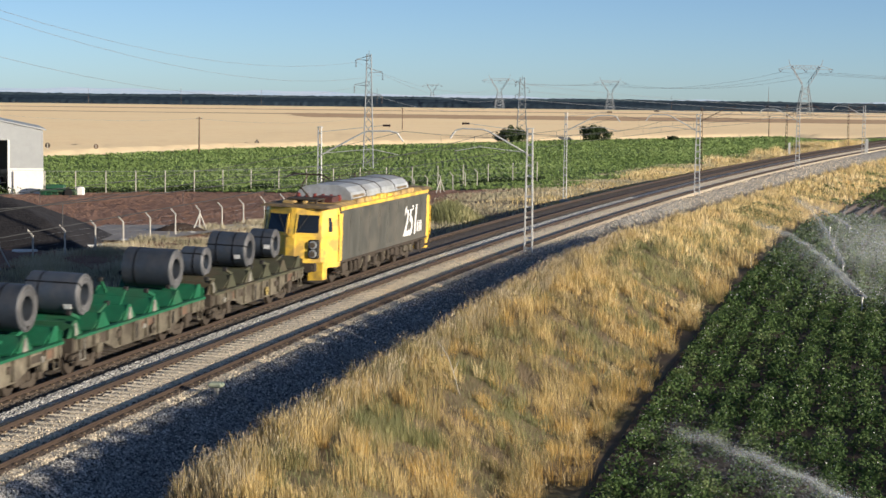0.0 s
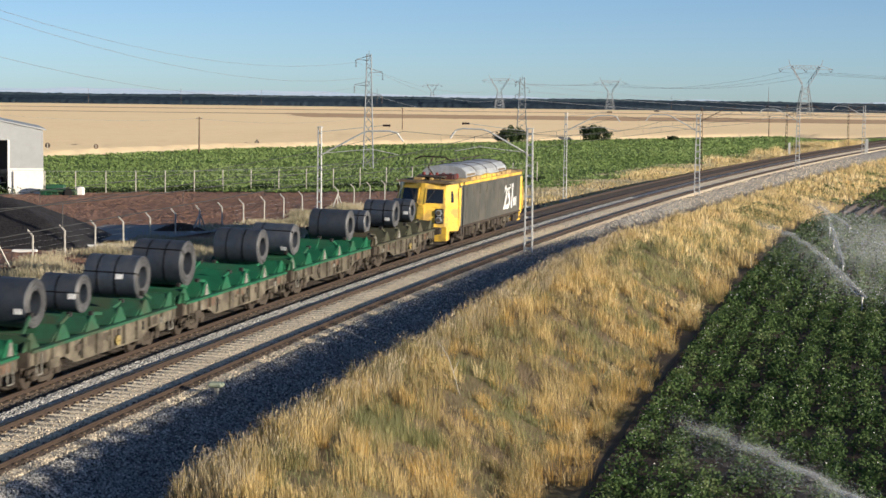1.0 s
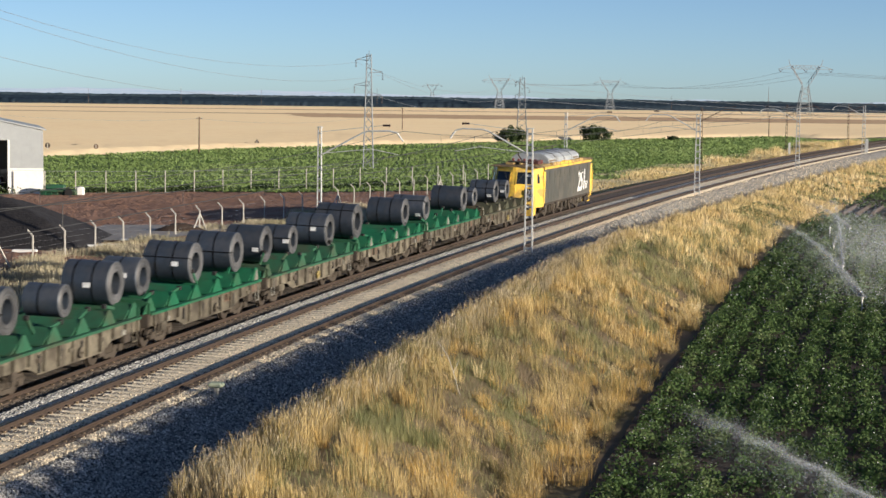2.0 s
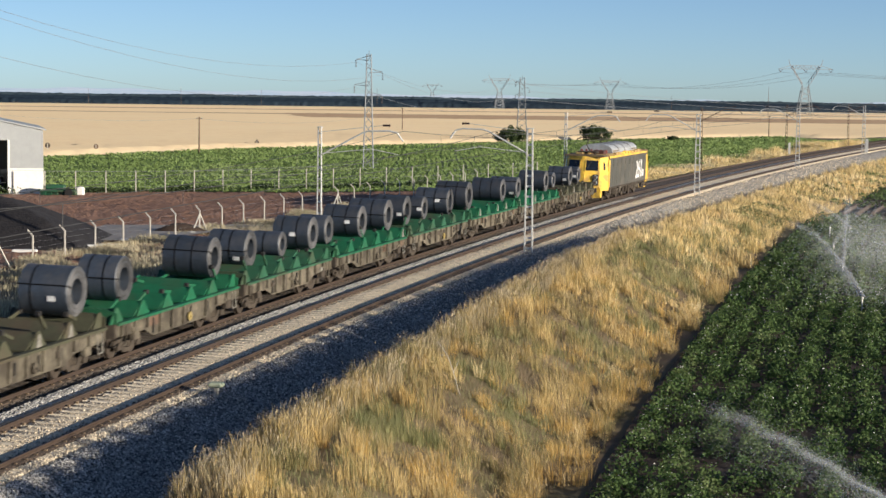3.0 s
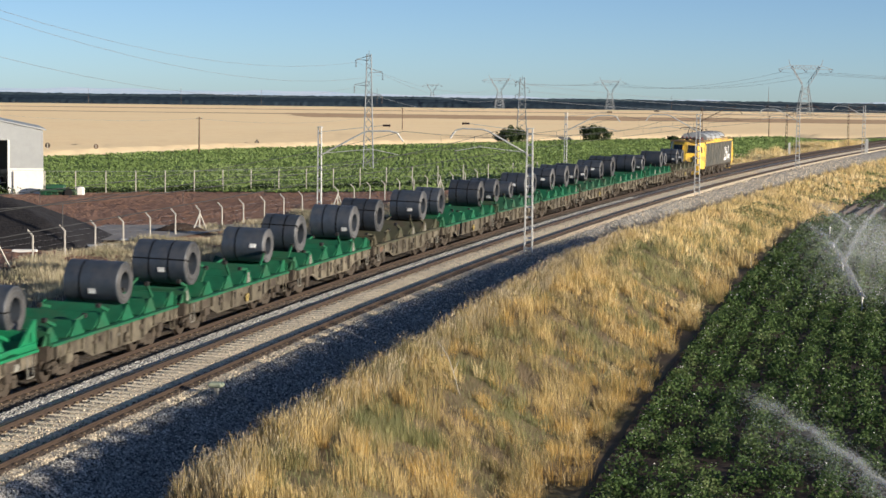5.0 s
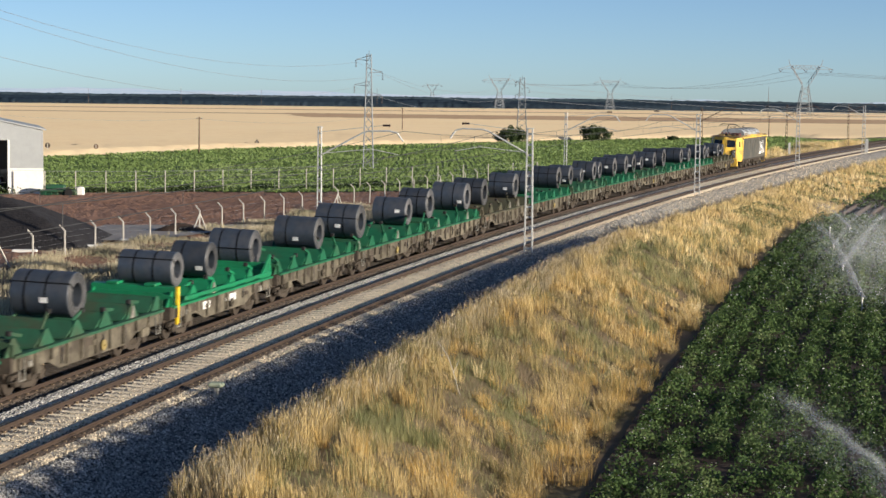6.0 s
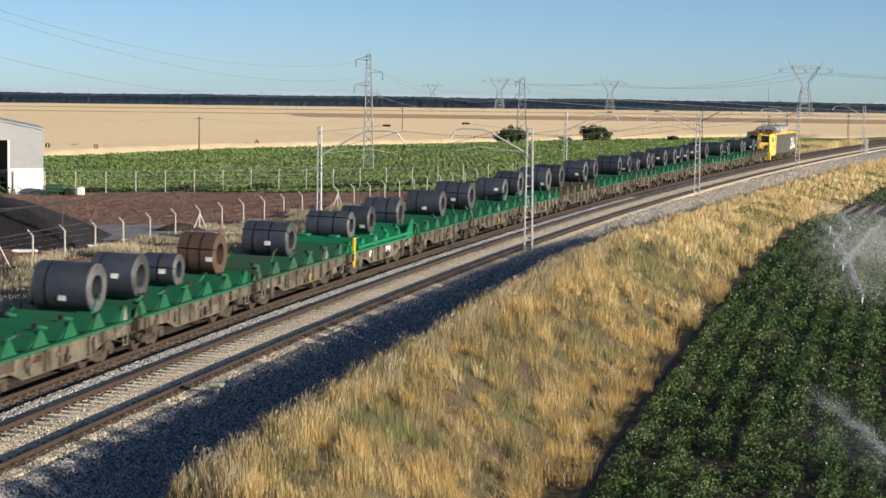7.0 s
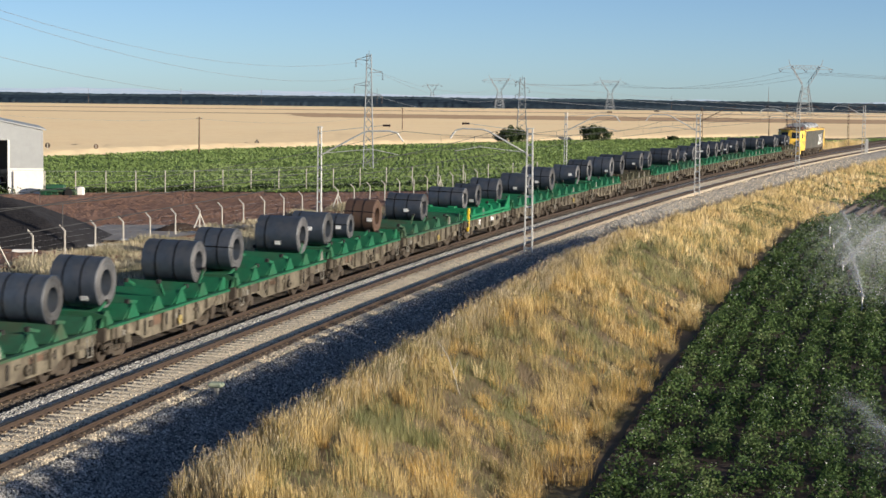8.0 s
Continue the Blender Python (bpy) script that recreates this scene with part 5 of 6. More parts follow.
    keep = (rng.random(len(x)) < 0.15 + 0.85 * d) & ((yy < 215) | (u > -GAP - 16))
    x, yy, d = x[keep], yy[keep], d[keep]
    m = len(x)
    p = np.stack([x, yy, ground_z(x, yy)], -1)
    blades("dry_grass", p, (0.15 + 0.40 * d) * rng.uniform(.6, 1.2, m), rng.uniform(.02, .05, m), rng.uniform(.05, .5, m), 31, V_TAN, "dry straw-coloured grass beside the far track", "grass")
    # higher pale grass, standing in for the raised far verge beyond the field's end
    u, y, x, yy = scatter_line(rng, 34000, -GAP - 13.0, -GAP - 4.6, 165, 370)
    d = waves(x, yy, 52, 0.25)
    keep = rng.random(len(x)) < 0.1 + 0.9 * d
    x, yy, d = x[keep], yy[keep], d[keep]
    m = len(x)
    blades("pale_grass", np.stack([x, yy, ground_z(x, yy)], -1), (0.25 + 0.5 * d * ease(200, 260, yy) + 1.1 * d * ease(255, 320, yy)) * rng.uniform(.6, 1.3, m), rng.uniform(.04, .09, m), rng.uniform(.05, .5, m), 53, V_PALE, "pale tall grass on the verge beyond the far track", "grass")


def build_crop():
    rng = np.random.default_rng(17)
    for y0, y1, each, size, seed in ((45, 72, 120, 0.115, 1), (72, 105, 80, 0.142, 2), (105, 174, 40, 0.20, 3)):
        y, row = [v.ravel() for v in np.meshgrid(np.arange(y0, y1, .46), np.arange(15))]
        m = len(y)
        y = y + rng.uniform(-.2, .2, m)
        u = edge_u(y) + 0.45 + row * 1.22 + rng.normal(0, .13, m)
        q = on_line(u, y)
        x, yy = q[:, 0], q[:, 1]
        vigor = 0.55 + 0.45 * waves(x, yy, 41, 1.1) + rng.normal(0, .16, m)
        gap = np.exp(-(((x - 17.9) / 0.45) ** 2 + ((yy - 100) / 6.0) ** 2)) + np.exp(-(((x - 10.5) / 0.5) ** 2 + ((yy - 74) / 3.0) ** 2)) + 0.9 * ease(.78, .95, waves(x, yy, 43, 1.2))
        keep = rng.random(m) > np.maximum(gap, .05)
        x, yy, vigor = x[keep], yy[keep], np.clip(vigor[keep], .35, 1.25)
        i = np.repeat(np.arange(len(x)), each)
        n = len(i)
        a, c = rng.random(n) * 2 * np.pi, rng.random(n) ** .8
        rr = np.sqrt(1 - c * c) * rng.uniform(.7, 1.12, n) * (.30 + .30 * vigor[i])
        z = ground_z(x[i], yy[i]) + .06 + c * rng.uniform(.75, 1.1, n) * (.18 + .58 * vigor[i])
        p = np.stack([x[i] + np.cos(a) * rr, yy[i] + np.sin(a) * rr, z], -1)
        tagged(new("potato_crop", leaf_mesh("potato_crop", p, size, seed, V_CROP, 0.7)), "dark green potato plants in ridged rows", "crop", kind="stuff")
        k = (rng.random(n) < 0.07 * (vigor[i] > .7)) & (c > .7)
        tagged(new("potato_flowers", leaf_mesh("potato_flowers", p[k] + np.array([0, 0, 0.08]), size * 0.6, seed + 9, V_FLOWER, 0.5)), "small white flowers on the potato plants", "flowers", kind="stuff")
    # weeds and a second green plot past the end of the rows
    n = 32000
    u = rng.uniform(9, 40, n)
    y = rng.uniform(191, 285, n)
    q = on_line(u, y)
    k = (u > 12 + 1.5 * np.sin(y * .2)) & (waves(q[:, 0], q[:, 1], 3, .4) > .25)
    p = np.stack([q[k, 0], q[k, 1], ground_z(q[k, 0], q[k, 1]) + 0.1 + 0.5 * rng.random(k.sum())], -1)
    tagged(new("far_crop", leaf_mesh("far_crop", p, 0.28, 77, V_CROP, 0.8)), "dark green plot beyond the bare furrows", "crop", kind="stuff")
    n = 3000
    y = rng.uniform(152, 172, n)
    u = rng.uniform(9.5, 13.4, n)
    q = on_line(u, y)
    k = waves(q[:, 0], q[:, 1], 9, .5) > .35
    p = np.stack([q[k, 0], q[k, 1], ground_z(q[k, 0], q[k, 1]) + 0.25 + 0.4 * rng.random(k.sum())], -1)
    tagged(new("weed_patch", leaf_mesh("weed_patch", p, 0.16, 78, V_WEED, 0.8)), "green weeds at the head of the rows", "weeds", kind="stuff")


def build_green_field():
    rng = np.random.default_rng(29)
    n = 300000
    y = 204 + 366 * rng.random(n) ** 1.5
    x = rng.uniform(-78, 103, n)
    row = np.round(x / 0.9) * 0.9 + rng.normal(0, .2, n)
    x = row + 0.25 * np.sin(y * 0.05)
    u = across(x, y)
    k = (u < -GAP - 11.5) & (y < np.interp(x, GREEN_X, GREEN_Y)) & (rng.random(n) < np.clip(1.2 - (y - 204) / 420, .35, 1))
    x, y = x[k], y[k]
    lump = waves(x, y, 71, .5)
    p = np.stack([x, y, ground_z(x, y) + 0.15 + 0.3 * rng.random(len(x)) * (.5 + .5 * lump)], -1)
    size = 0.24 + 0.0012 * (y - 204)
    tagged(new("beet_crop", leaf_mesh("beet_crop", p, size, 30, V_BEET, 0.7)), "green beet plants in rows behind the fence", "crop", kind="stuff")


def bush(name, at, h, spread, n, seed, label, material, leaf=0.4, trunk=True):
    rng = np.random.default_rng(seed)
    ob = tagged(new(name), label, "bush")
    ob.matrix_basis = Matrix.Translation(at)
    if trunk:
        b = Build()
        for i in range(6):
            a = rng.random() * 6.28
            e = Vector((math.cos(a) * spread * .55, math.sin(a) * spread * .55, h * rng.uniform(.5, .8)))
            m = e * 0.45 + Vector((0, 0, h * .1))
            b.tube((0, 0, -0.1), m, 0.10, 6, r2=0.06)
            b.tube(m, e, 0.06, 6, r2=0.02)
        part("limbs", b, M_RUSTMAST, ob)
    k = 26
    c = rng.normal(0, 1, (k, 3))
    c /= np.linalg.norm(c, axis=1)[:, None]
    c = c * rng.uniform(.45, .95, (k, 1)) * np.array([spread, spread, h * .46]) + np.array([0, 0, h * .44])
    i = rng.integers(0, k, n)
    d = rng.normal(0, 1, (n, 3))
    d /= np.linalg.norm(d, axis=1)[:, None]
    p = c[i] + d * (rng.random((n, 1)) ** .4) * np.array([spread, spread, h]) * rng.uniform(.16, .30, (k, 1))[i]
    p = p[p[:, 2] > 0.02]
    part("crown", leaf_mesh("crown", p, np.full(len(p), leaf), seed, material, 1.0), material, ob)
    return ob


def build_bushes():
    bush("bush", stand(16.3, 454), 4.6, 4.2, 5200, 1, "dark green round bush on the field edge", V_BUSH)
    bush("bush", stand(38.6, 478), 4.4, 4.6, 5200, 2, "dark green spreading bush on the field edge", V_BUSH)
    bush("bush", stand(60.0, 495), 1.6, 1.6, 1200, 3, "small low bush on the field edge", V_BUSH)
    rng = np.random.default_rng(71)
    n = 5200
    x, y = 0.4 + rng.normal(0, 1.3, n), 156 + rng.normal(0, 2.4, n)
    h = rng.uniform(.7, 1.9, n) * np.exp(-((x - .4) / 2.4) ** 2)
    tagged(blades("tall_weeds", np.stack([x, y, ground_z(x, y)], -1), h, rng.uniform(.03, .06, n), rng.uniform(.1, .5, n), 72, V_WEED, "tall pale green weeds beside the far track", "weeds"), kind="stuff")


def build_woods():
    rng = np.random.default_rng(5)
    xs = np.linspace(-620, 620, 620)
    # three hulls for the trees, each behind and above, the last bluest with haze
    for y0, h, wob, ma in ((1850, 6.8, .35, V_PINE_HAZE), (1885, 9.0, .3, V_PINE_HAZE), (1960, 11.4, .25, V_FARPINE_HAZE)):
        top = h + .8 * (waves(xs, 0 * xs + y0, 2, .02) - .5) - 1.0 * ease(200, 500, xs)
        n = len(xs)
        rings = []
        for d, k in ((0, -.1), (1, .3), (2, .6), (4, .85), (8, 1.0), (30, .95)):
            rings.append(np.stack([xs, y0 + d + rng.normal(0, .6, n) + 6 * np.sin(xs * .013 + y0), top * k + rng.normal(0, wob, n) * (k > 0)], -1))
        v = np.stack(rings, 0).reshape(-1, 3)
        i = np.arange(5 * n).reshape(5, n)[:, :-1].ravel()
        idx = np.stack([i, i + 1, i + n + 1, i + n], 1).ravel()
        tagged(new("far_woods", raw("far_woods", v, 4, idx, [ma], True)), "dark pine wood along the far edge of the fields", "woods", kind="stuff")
    # hazy rises beyond: a glowing backdrop with the haze put into its colour
    hz = bpy.data.materials.new("distant_haze")
    hz.use_nodes = True
    nt = hz.node_tree
    em = nt.nodes.new("ShaderNodeEmission")
    tc = nt.nodes.new("ShaderNodeTexCoord")
    nz = nt.nodes.new("ShaderNodeTexNoise")
    mp = nt.nodes.new("ShaderNodeMapping")
    mp.inputs["Scale"].default_value = (0.004, 1, 0.09)
    nz.inputs["Scale"].default_value, nz.inputs["Detail"].default_value = 1.0, 4
    nt.links.new(tc.outputs["Object"], mp.inputs[0])
    nt.links.new(mp.outputs[0], nz.inputs["Vector"])
    cr = nt.nodes.new("ShaderNodeValToRGB")
    cr.color_ramp.elements[0].position, cr.color_ramp.elements[0].color = 0.38, (0.24, 0.33, 0.42, 1)
    cr.color_ramp.elements[1].position, cr.color_ramp.elements[1].color = 0.62, (0.40, 0.42, 0.47, 1)
    nt.links.new(nz.outputs["Fac"], cr.inputs[0])
    nt.links.new(cr.outputs[0], em.inputs[0])
    nt.links.new(em.outputs[0], nt.nodes["Material Output"].inputs[0])
    xs = np.linspace(-1400, 1400, 180)
    top = 9.0 + 14.5 * np.interp(xs, [-1400, -700, -300, 100, 500, 1400], [.95, 1.0, .85, .55, .2, .05]) + 2.2 * np.sin(xs * .013) + 1.3 * np.sin(xs * .041 + 1)
    b = Build()
    b.loft([[(xx, 4500 + d, z) for xx, z in zip(xs, zz)] for d, zz in ((0, 0 * xs - 5), (60, top), (300, top * .9), (360, 0 * xs - 5))], caps=False, closed=False)
    tagged(part("distant_hills", b, hz), "low hazy hills on the horizon", "hills", kind="structure")


# ---- fenced yard, shed and heap ----
def fence_post(h=1.75, bent=True):
    p = new("fence_post")
    part("post", Build().box((0, 0, h / 2 - 0.1), (0.10, 0.10, h + 0.2), bev=0.015), M_CONC, p)
    if bent:
        part("arm", Build().bar((0, 0, h - 0.03), (-0.34, 0.05, h + 0.34), 0.08), M_CONC, p)
    part("foot", Build().box((0, 0, 0.02), (0.3, 0.3, 0.12), bev=0.03), M_CONC, p)
    return p


def build_fences():
    base = None
    ys = [92 + 4.15 * k for k in range(28)]
    wires = Build()
    prev = None
    for k, y in enumerate(ys):
        q = on_line(-27.3, np.float64(y))
        yy = float(q[1])
        at = stand(float(q[0]), yy)
        m = pose(at.x, at.y, at.z, 0, random.uniform(-1.5, 1.5), 0)
        if base is None:
            base = tagged(fence_post(), "pale concrete fence post with a bent top", "fence post", "posts of the near fence")
            base.matrix_basis = m
        else:
            copy_thing(base, m)
        if k % 7 == 3:
            s = tagged(new("fence_brace"), "pair of slanted concrete braces against a fence post", "fence brace", "braces of the near fence")
            s.matrix_basis = m
            for d in (-1, 1):
                part("strut", Build().bar((0, d * 0.08, 1.45), (d * 0.45, d * 1.1, 0.0), 0.08), M_CONC, s)
        if prev is not None:
            for z in (0.25, 0.6, 0.95, 1.3, 1.65):
                wires.tube(prev + Vector((0, 0, z)), at + Vector((0, 0, z)), 0.0035, 3)
        prev = at
    tagged(part("fence_wire", wires, M_FAINTWIRE), "thin strands of fence wire between the posts", "fence wire", kind="stuff")
    # straight fence along the back of the yard
    base = None
    wires = Build()
    prev = None
    for k in range(26):
        x = -62 + k * 2.92
        at = stand(x, 196.5 + (x + 41) * 0.50)
        m = Matrix.Translation(at)
        if base is None:
            base = tagged(fence_post(2.45, False), "tall thin pale fence post behind the yard", "fence post", "posts of the back fence")
            base.matrix_basis = m
        else:
            copy_thing(base, m)
        if prev is not None:
            for z in (0.1, 0.7, 1.3, 1.9, 2.35):
                wires.tube(prev + Vector((0, 0, z)), at + Vector((0, 0, z)), 0.005, 3)
        prev = at
    tagged(part("fence_wire", wires, M_FAINTWIRE), "wire strands of the back fence", "fence wire", kind="stuff")
    # dark weeds along its foot
    rng = np.random.default_rng(8)
    n = 15000
    x = rng.uniform(-60, 12, n)
    y = 197.5 + (x + 41) * .5 + rng.normal(0, .7, n)
    p = np.stack([x, y, ground_z(x, y) + rng.random(n) * (.25 + .7 * waves(x, y, 2, .6))], -1)
    tagged(new("fence_weeds", leaf_mesh("fence_weeds", p, 0.25, 3, V_BUSH, 1.0)), "dark weeds along the foot of the back fence", "weeds", kind="stuff")


def build_shed():
    x1, y0, h = -41.6, 195.7, 6.75
    x0 = x1 - 22.0
    d = 24.0
    z = float(ground_z(x1, y0)) - 0.1
    apex = h + 2.3
    mid = (x0 + x1) / 2
    s = tagged(new("shed"), "grey metal-clad farm shed with a white base and open door", "shed")
    dl, dr, dh = x1 - 16.0, x1 - 3.4, 5.75
    def slope(x):
        return h + (apex - h) * (1 - abs(x - mid) / (mid - x0))
    f = Build()
    f.prism([(dr, z + 2.85), (x1, z + 2.85), (x1, z + h), (dr, z + slope(dr))], "y", y0, y0 + 0.3)
    f.prism([(x0, z + 2.85), (dl, z + 2.85), (dl, z + slope(dl)), (x0, z + h)], "y", y0, y0 + 0.3)
    f.prism([(dl, z + dh), (dr, z + dh), (dr, z + slope(dr)), (mid, z + apex), (dl, z + slope(dl))], "y", y0, y0 + 0.3)
    wall = part("front_wall", f, M_CLAD, s)
    for k in range(10):
        xx = dr + 0.2 + k * 0.34
        part("cladding_rib", Build().box((xx, y0 - 0.008, z + (2.9 + slope(xx)) / 2), (0.05, 0.016, slope(xx) - 2.95)), M_CLAD, wall)
    for a, b in ((dr, x1), (x0, dl)):
        part("base_wall", Build().box(((a + b) / 2, y0 + 0.12, z + 1.42), (b - a + 0.02, 0.4, 2.84), bev=0.02), M_WHITE, s, "white painted base wall")
    for xx in (x0 + 0.15, x1 - 0.15):
        part("side_wall", Build().box((xx, y0 + d / 2 + 0.2, z + h / 2), (0.28, d - 0.4, h), bev=0.02), M_CLAD, s)
    part("back_wall", Build().prism([(x0, z), (x1, z), (x1, z + h), (mid, z + apex), (x0, z + h)], "y", y0 + d, y0 + d + 0.3), M_CLAD, s)
    for a, b in ((x0, mid), (mid, x1)):
        za, zb = (h, apex) if a == x0 else (apex, h)
        part("roof", Build().prism([(a - (0.3 if a == x0 else 0), z + za + 0.01), (b + (0.3 if b == x1 else 0), z + zb + 0.01), (b + (0.3 if b == x1 else 0), z + zb + 0.16), (a - (0.3 if a == x0 else 0), z + za + 0.16)], "y", y0 - 0.15, y0 + d + 0.4), M_CLAD, s)
    part("floor", Build().box((mid, y0 + d / 2, z + 0.08), (x1 - x0 - 0.6, d - 0.5, 0.14)), M_DARKIN, s)
    part("door_jamb", Build().box((dr - 0.12, y0 - 0.03, z + dh / 2), (0.22, 0.12, dh), bev=0.02), M_WHITE, s)
    part("apron", Build().box((x1 - 6, y0 - 2.2, z + 0.08), (18, 4.2, 0.18), bev=0.03), M_CONC, s)
    s.matrix_basis = Matrix.Translation((x1, y0, 0)) @ Matrix.Rotation(radians(14), 4, 'Z') @ Matrix.Translation((-x1, -y0, 0))
    # a machine standing in the doorway and a green implement outside
    t = tagged(new("tractor"), "dim white farm machine standing inside the shed door", "tractor")
    t.matrix_basis = s.matrix_basis @ Matrix.Translation((dr - 1.7, y0 + 2.4, z + 0.15))
    part("bonnet", Build().box((0, 0, 1.25), (1.6, 2.4, 0.8), bev=0.2), M_CLAD, t)
    part("cab", Build().loft([[(-.8, -.2, 1.6), (.8, -.2, 1.6), (.8, 1.6, 1.6), (-.8, 1.6, 1.6)], [(-.7, 0, 2.9), (.7, 0, 2.9), (.7, 1.5, 2.9), (-.7, 1.5, 2.9)]]), M_GLASS, t)
    for sx in (-.85, .85):
        part("wheel", Build().tube((sx - .2, -.8, .55), (sx + .2, -.8, .55), .55, 16), M_BLACK, t)
        part("wheel", Build().tube((sx - .25, 1.3, .85), (sx + .25, 1.3, .85), .85, 16), M_BLACK, t)
    g = tagged(new("farm_implement"), "green steel farm implement parked beside the shed", "implement")
    g.matrix_basis = Matrix.Translation(stand(-39.6, 193.6))
    part("frame", Build().box((0, 0, 0.55), (3.6, 1.4, 0.22), bev=0.05).bar((-1.8, 0, 0.6), (-2.9, 0, 0.35), 0.14), GREENS["dull"], g)
    for k in range(6):
        part("tine_row", Build().tube((-1.5 + k * 0.6, -.5, .34), (-1.2 + k * 0.6, .5, .34), .32, 10), GREENS["dull"], g)
    part("hopper", Build().box((-0.3, 0, 0.95), (2.0, 0.9, 0.5), bev=0.12), GREENS["dull"], g)
    part("wheel", Build().tube((1.2, -.85, .4), (1.2, -.6, .4), .4, 12), M_BLACK, g)
    c = tagged(new("white_tank"), "small white plastic tank beside the implement", "tank")
    c.matrix_basis = Matrix.Translation(stand(-37.4, 193.9))
    part("tank", Build().box((0, 0, .5), (.75, .75, .9), bev=.12), M_WHITE, c)
    part("cap", Build().tube((0, 0, .94), (0, 0, 1.05), .13, 10), M_WHITE, c)


def build_heap():
    """A long black heap at its angle of repose, its crest running out past the shed."""
    nx, ny = 90, 60
    X, Y = np.meshgrid(np.linspace(-75, -21.5, nx), np.linspace(122, 138, ny))
    crest = np.clip(np.minimum(np.minimum((-23.6 - X) * 0.62, (Y - 123.4) * 0.64), (136.8 - Y) * 0.64), -0.4, None)
    H = 4.6 * np.tanh(np.clip(crest, -.4, None) / 4.6) + 0.10 * (waves(X, Y, 3, .8) - .5) + 0.06 * (waves(X, Y, 4, 2.4) - .5)
    Z = ground_z(X, Y) + np.where(crest > -0.35, H, -0.5)
    i = np.arange((ny - 1) * nx).reshape(ny - 1, nx)[:, :-1].ravel()
    idx = np.stack([i, i + 1, i + nx + 1, i + nx], 1).ravel()
    tagged(new("compost_mound", raw("compost_mound", np.stack([X, Y, Z], -1).reshape(-1, 3), 4, idx, [M_HEAP], True)), "large smooth heap of black compost in the yard", "heap")
    sheet("yard_road", lambda y: -28 + (y - 131) * 0.1, lambda y: -17.5 + (y - 131) * 0.42 - 3, 131, 147, 12, 10, M_ASPHALT, 0.24, label="patch of grey asphalt in the yard", category="road")
    for k, (x, y, l) in enumerate(((-27.3, 122.6, 1.6), (-26.0, 124.4, 1.3), (-23.8, 126.6, 1.7), (-22.7, 127.6, 1.4), (-22.4, 131.8, 0.6), (-18.6, 139.0, 0.5))):
        b = tagged(new("concrete_block"), "white-topped concrete block lying in the yard", "block", "blocks along the heap")
        b.matrix_basis = Matrix.Translation(stand(x, y)) @ Matrix.Rotation(0.15 * k, 4, 'Z')
        part("block", Build().box((0, 0, 0.12), (l, 0.5, 0.30), bev=0.04), M_WHITE, b)
    bm = Build()
    xs = np.linspace(0, 1, 12)
    rows = []
    for t in xs:
        r = []
        for k in range(9):
            a = math.pi * k / 8
            rad = math.sin(math.pi * min(max(t, .02), .98)) * (1.0 + .12 * math.sin(9 * t + k))
            r.append((-2.6 + 5.2 * t, math.cos(a) * rad * 1.1, math.sin(a) * rad * .75))
        rows.append(r)
    bm.loft(rows, caps=False, closed=False)
    ob = part("soil_heap", bm, M_FIELDSOIL, soft=True)
    tagged(ob, "low heap of dark soil inside the fence", "heap")
    ob.matrix_basis = Matrix.Translation(stand(-19.6, 140.5))


# ---- power lines ----
def lattice_pylon(h, w0, arms, material, seed=0):
    """Square lattice tower with cross arms: (height, reach) pairs, reach negative to the left."""
    p = new("lattice_pylon")
    def half(z):
        return w0 / 2 * (1 - z / h * 0.62)
    for sx in (-1, 1):
        for sy in (-1, 1):
            part("leg", Build().bar((sx * half(0), sy * half(0), -0.2), (sx * half(h * .97), sy * half(h * .97), h * .97), 0.10), material, p)
    b = Build()
    n = 12
    for i in range(n):
        za, zb = h * .97 * (i / n) ** .85, h * .97 * ((i + 1) / n) ** .85
        a, c = half(za), half(zb)
        for q in ((1, 0), (-1, 0), (0, 1), (0, -1)):
            def pt(s, r, z):
                return (q[0] * r if q[0] else s * r, q[1] * r if q[1] else s * r, z)
            b.bar(pt(-1, a, za), pt(1, c, zb), 0.045)
            b.bar(pt(1, a, za), pt(-1, c, zb), 0.045)
    part("bracing", b, material, p)
    for z, r in arms:
        a = Build()
        a.bar((0, 0, z + .5), (r, 0, z), .09).bar((0, 0, z - .15), (r, 0, z), .09)
        arm = part("cross_arm", a, material, p)
        ins = Build()
        for k in range(5):
            ins.tube((r, 0, z - .15 - k * .22), (r, 0, z - .25 - k * .22), .12, 7)
        part("insulator", ins, M_INSUL, arm)
    part("peak", Build().tube((0, 0, h * .95), (0, 0, h), .07, 6, r2=.03), material, p)
    return p


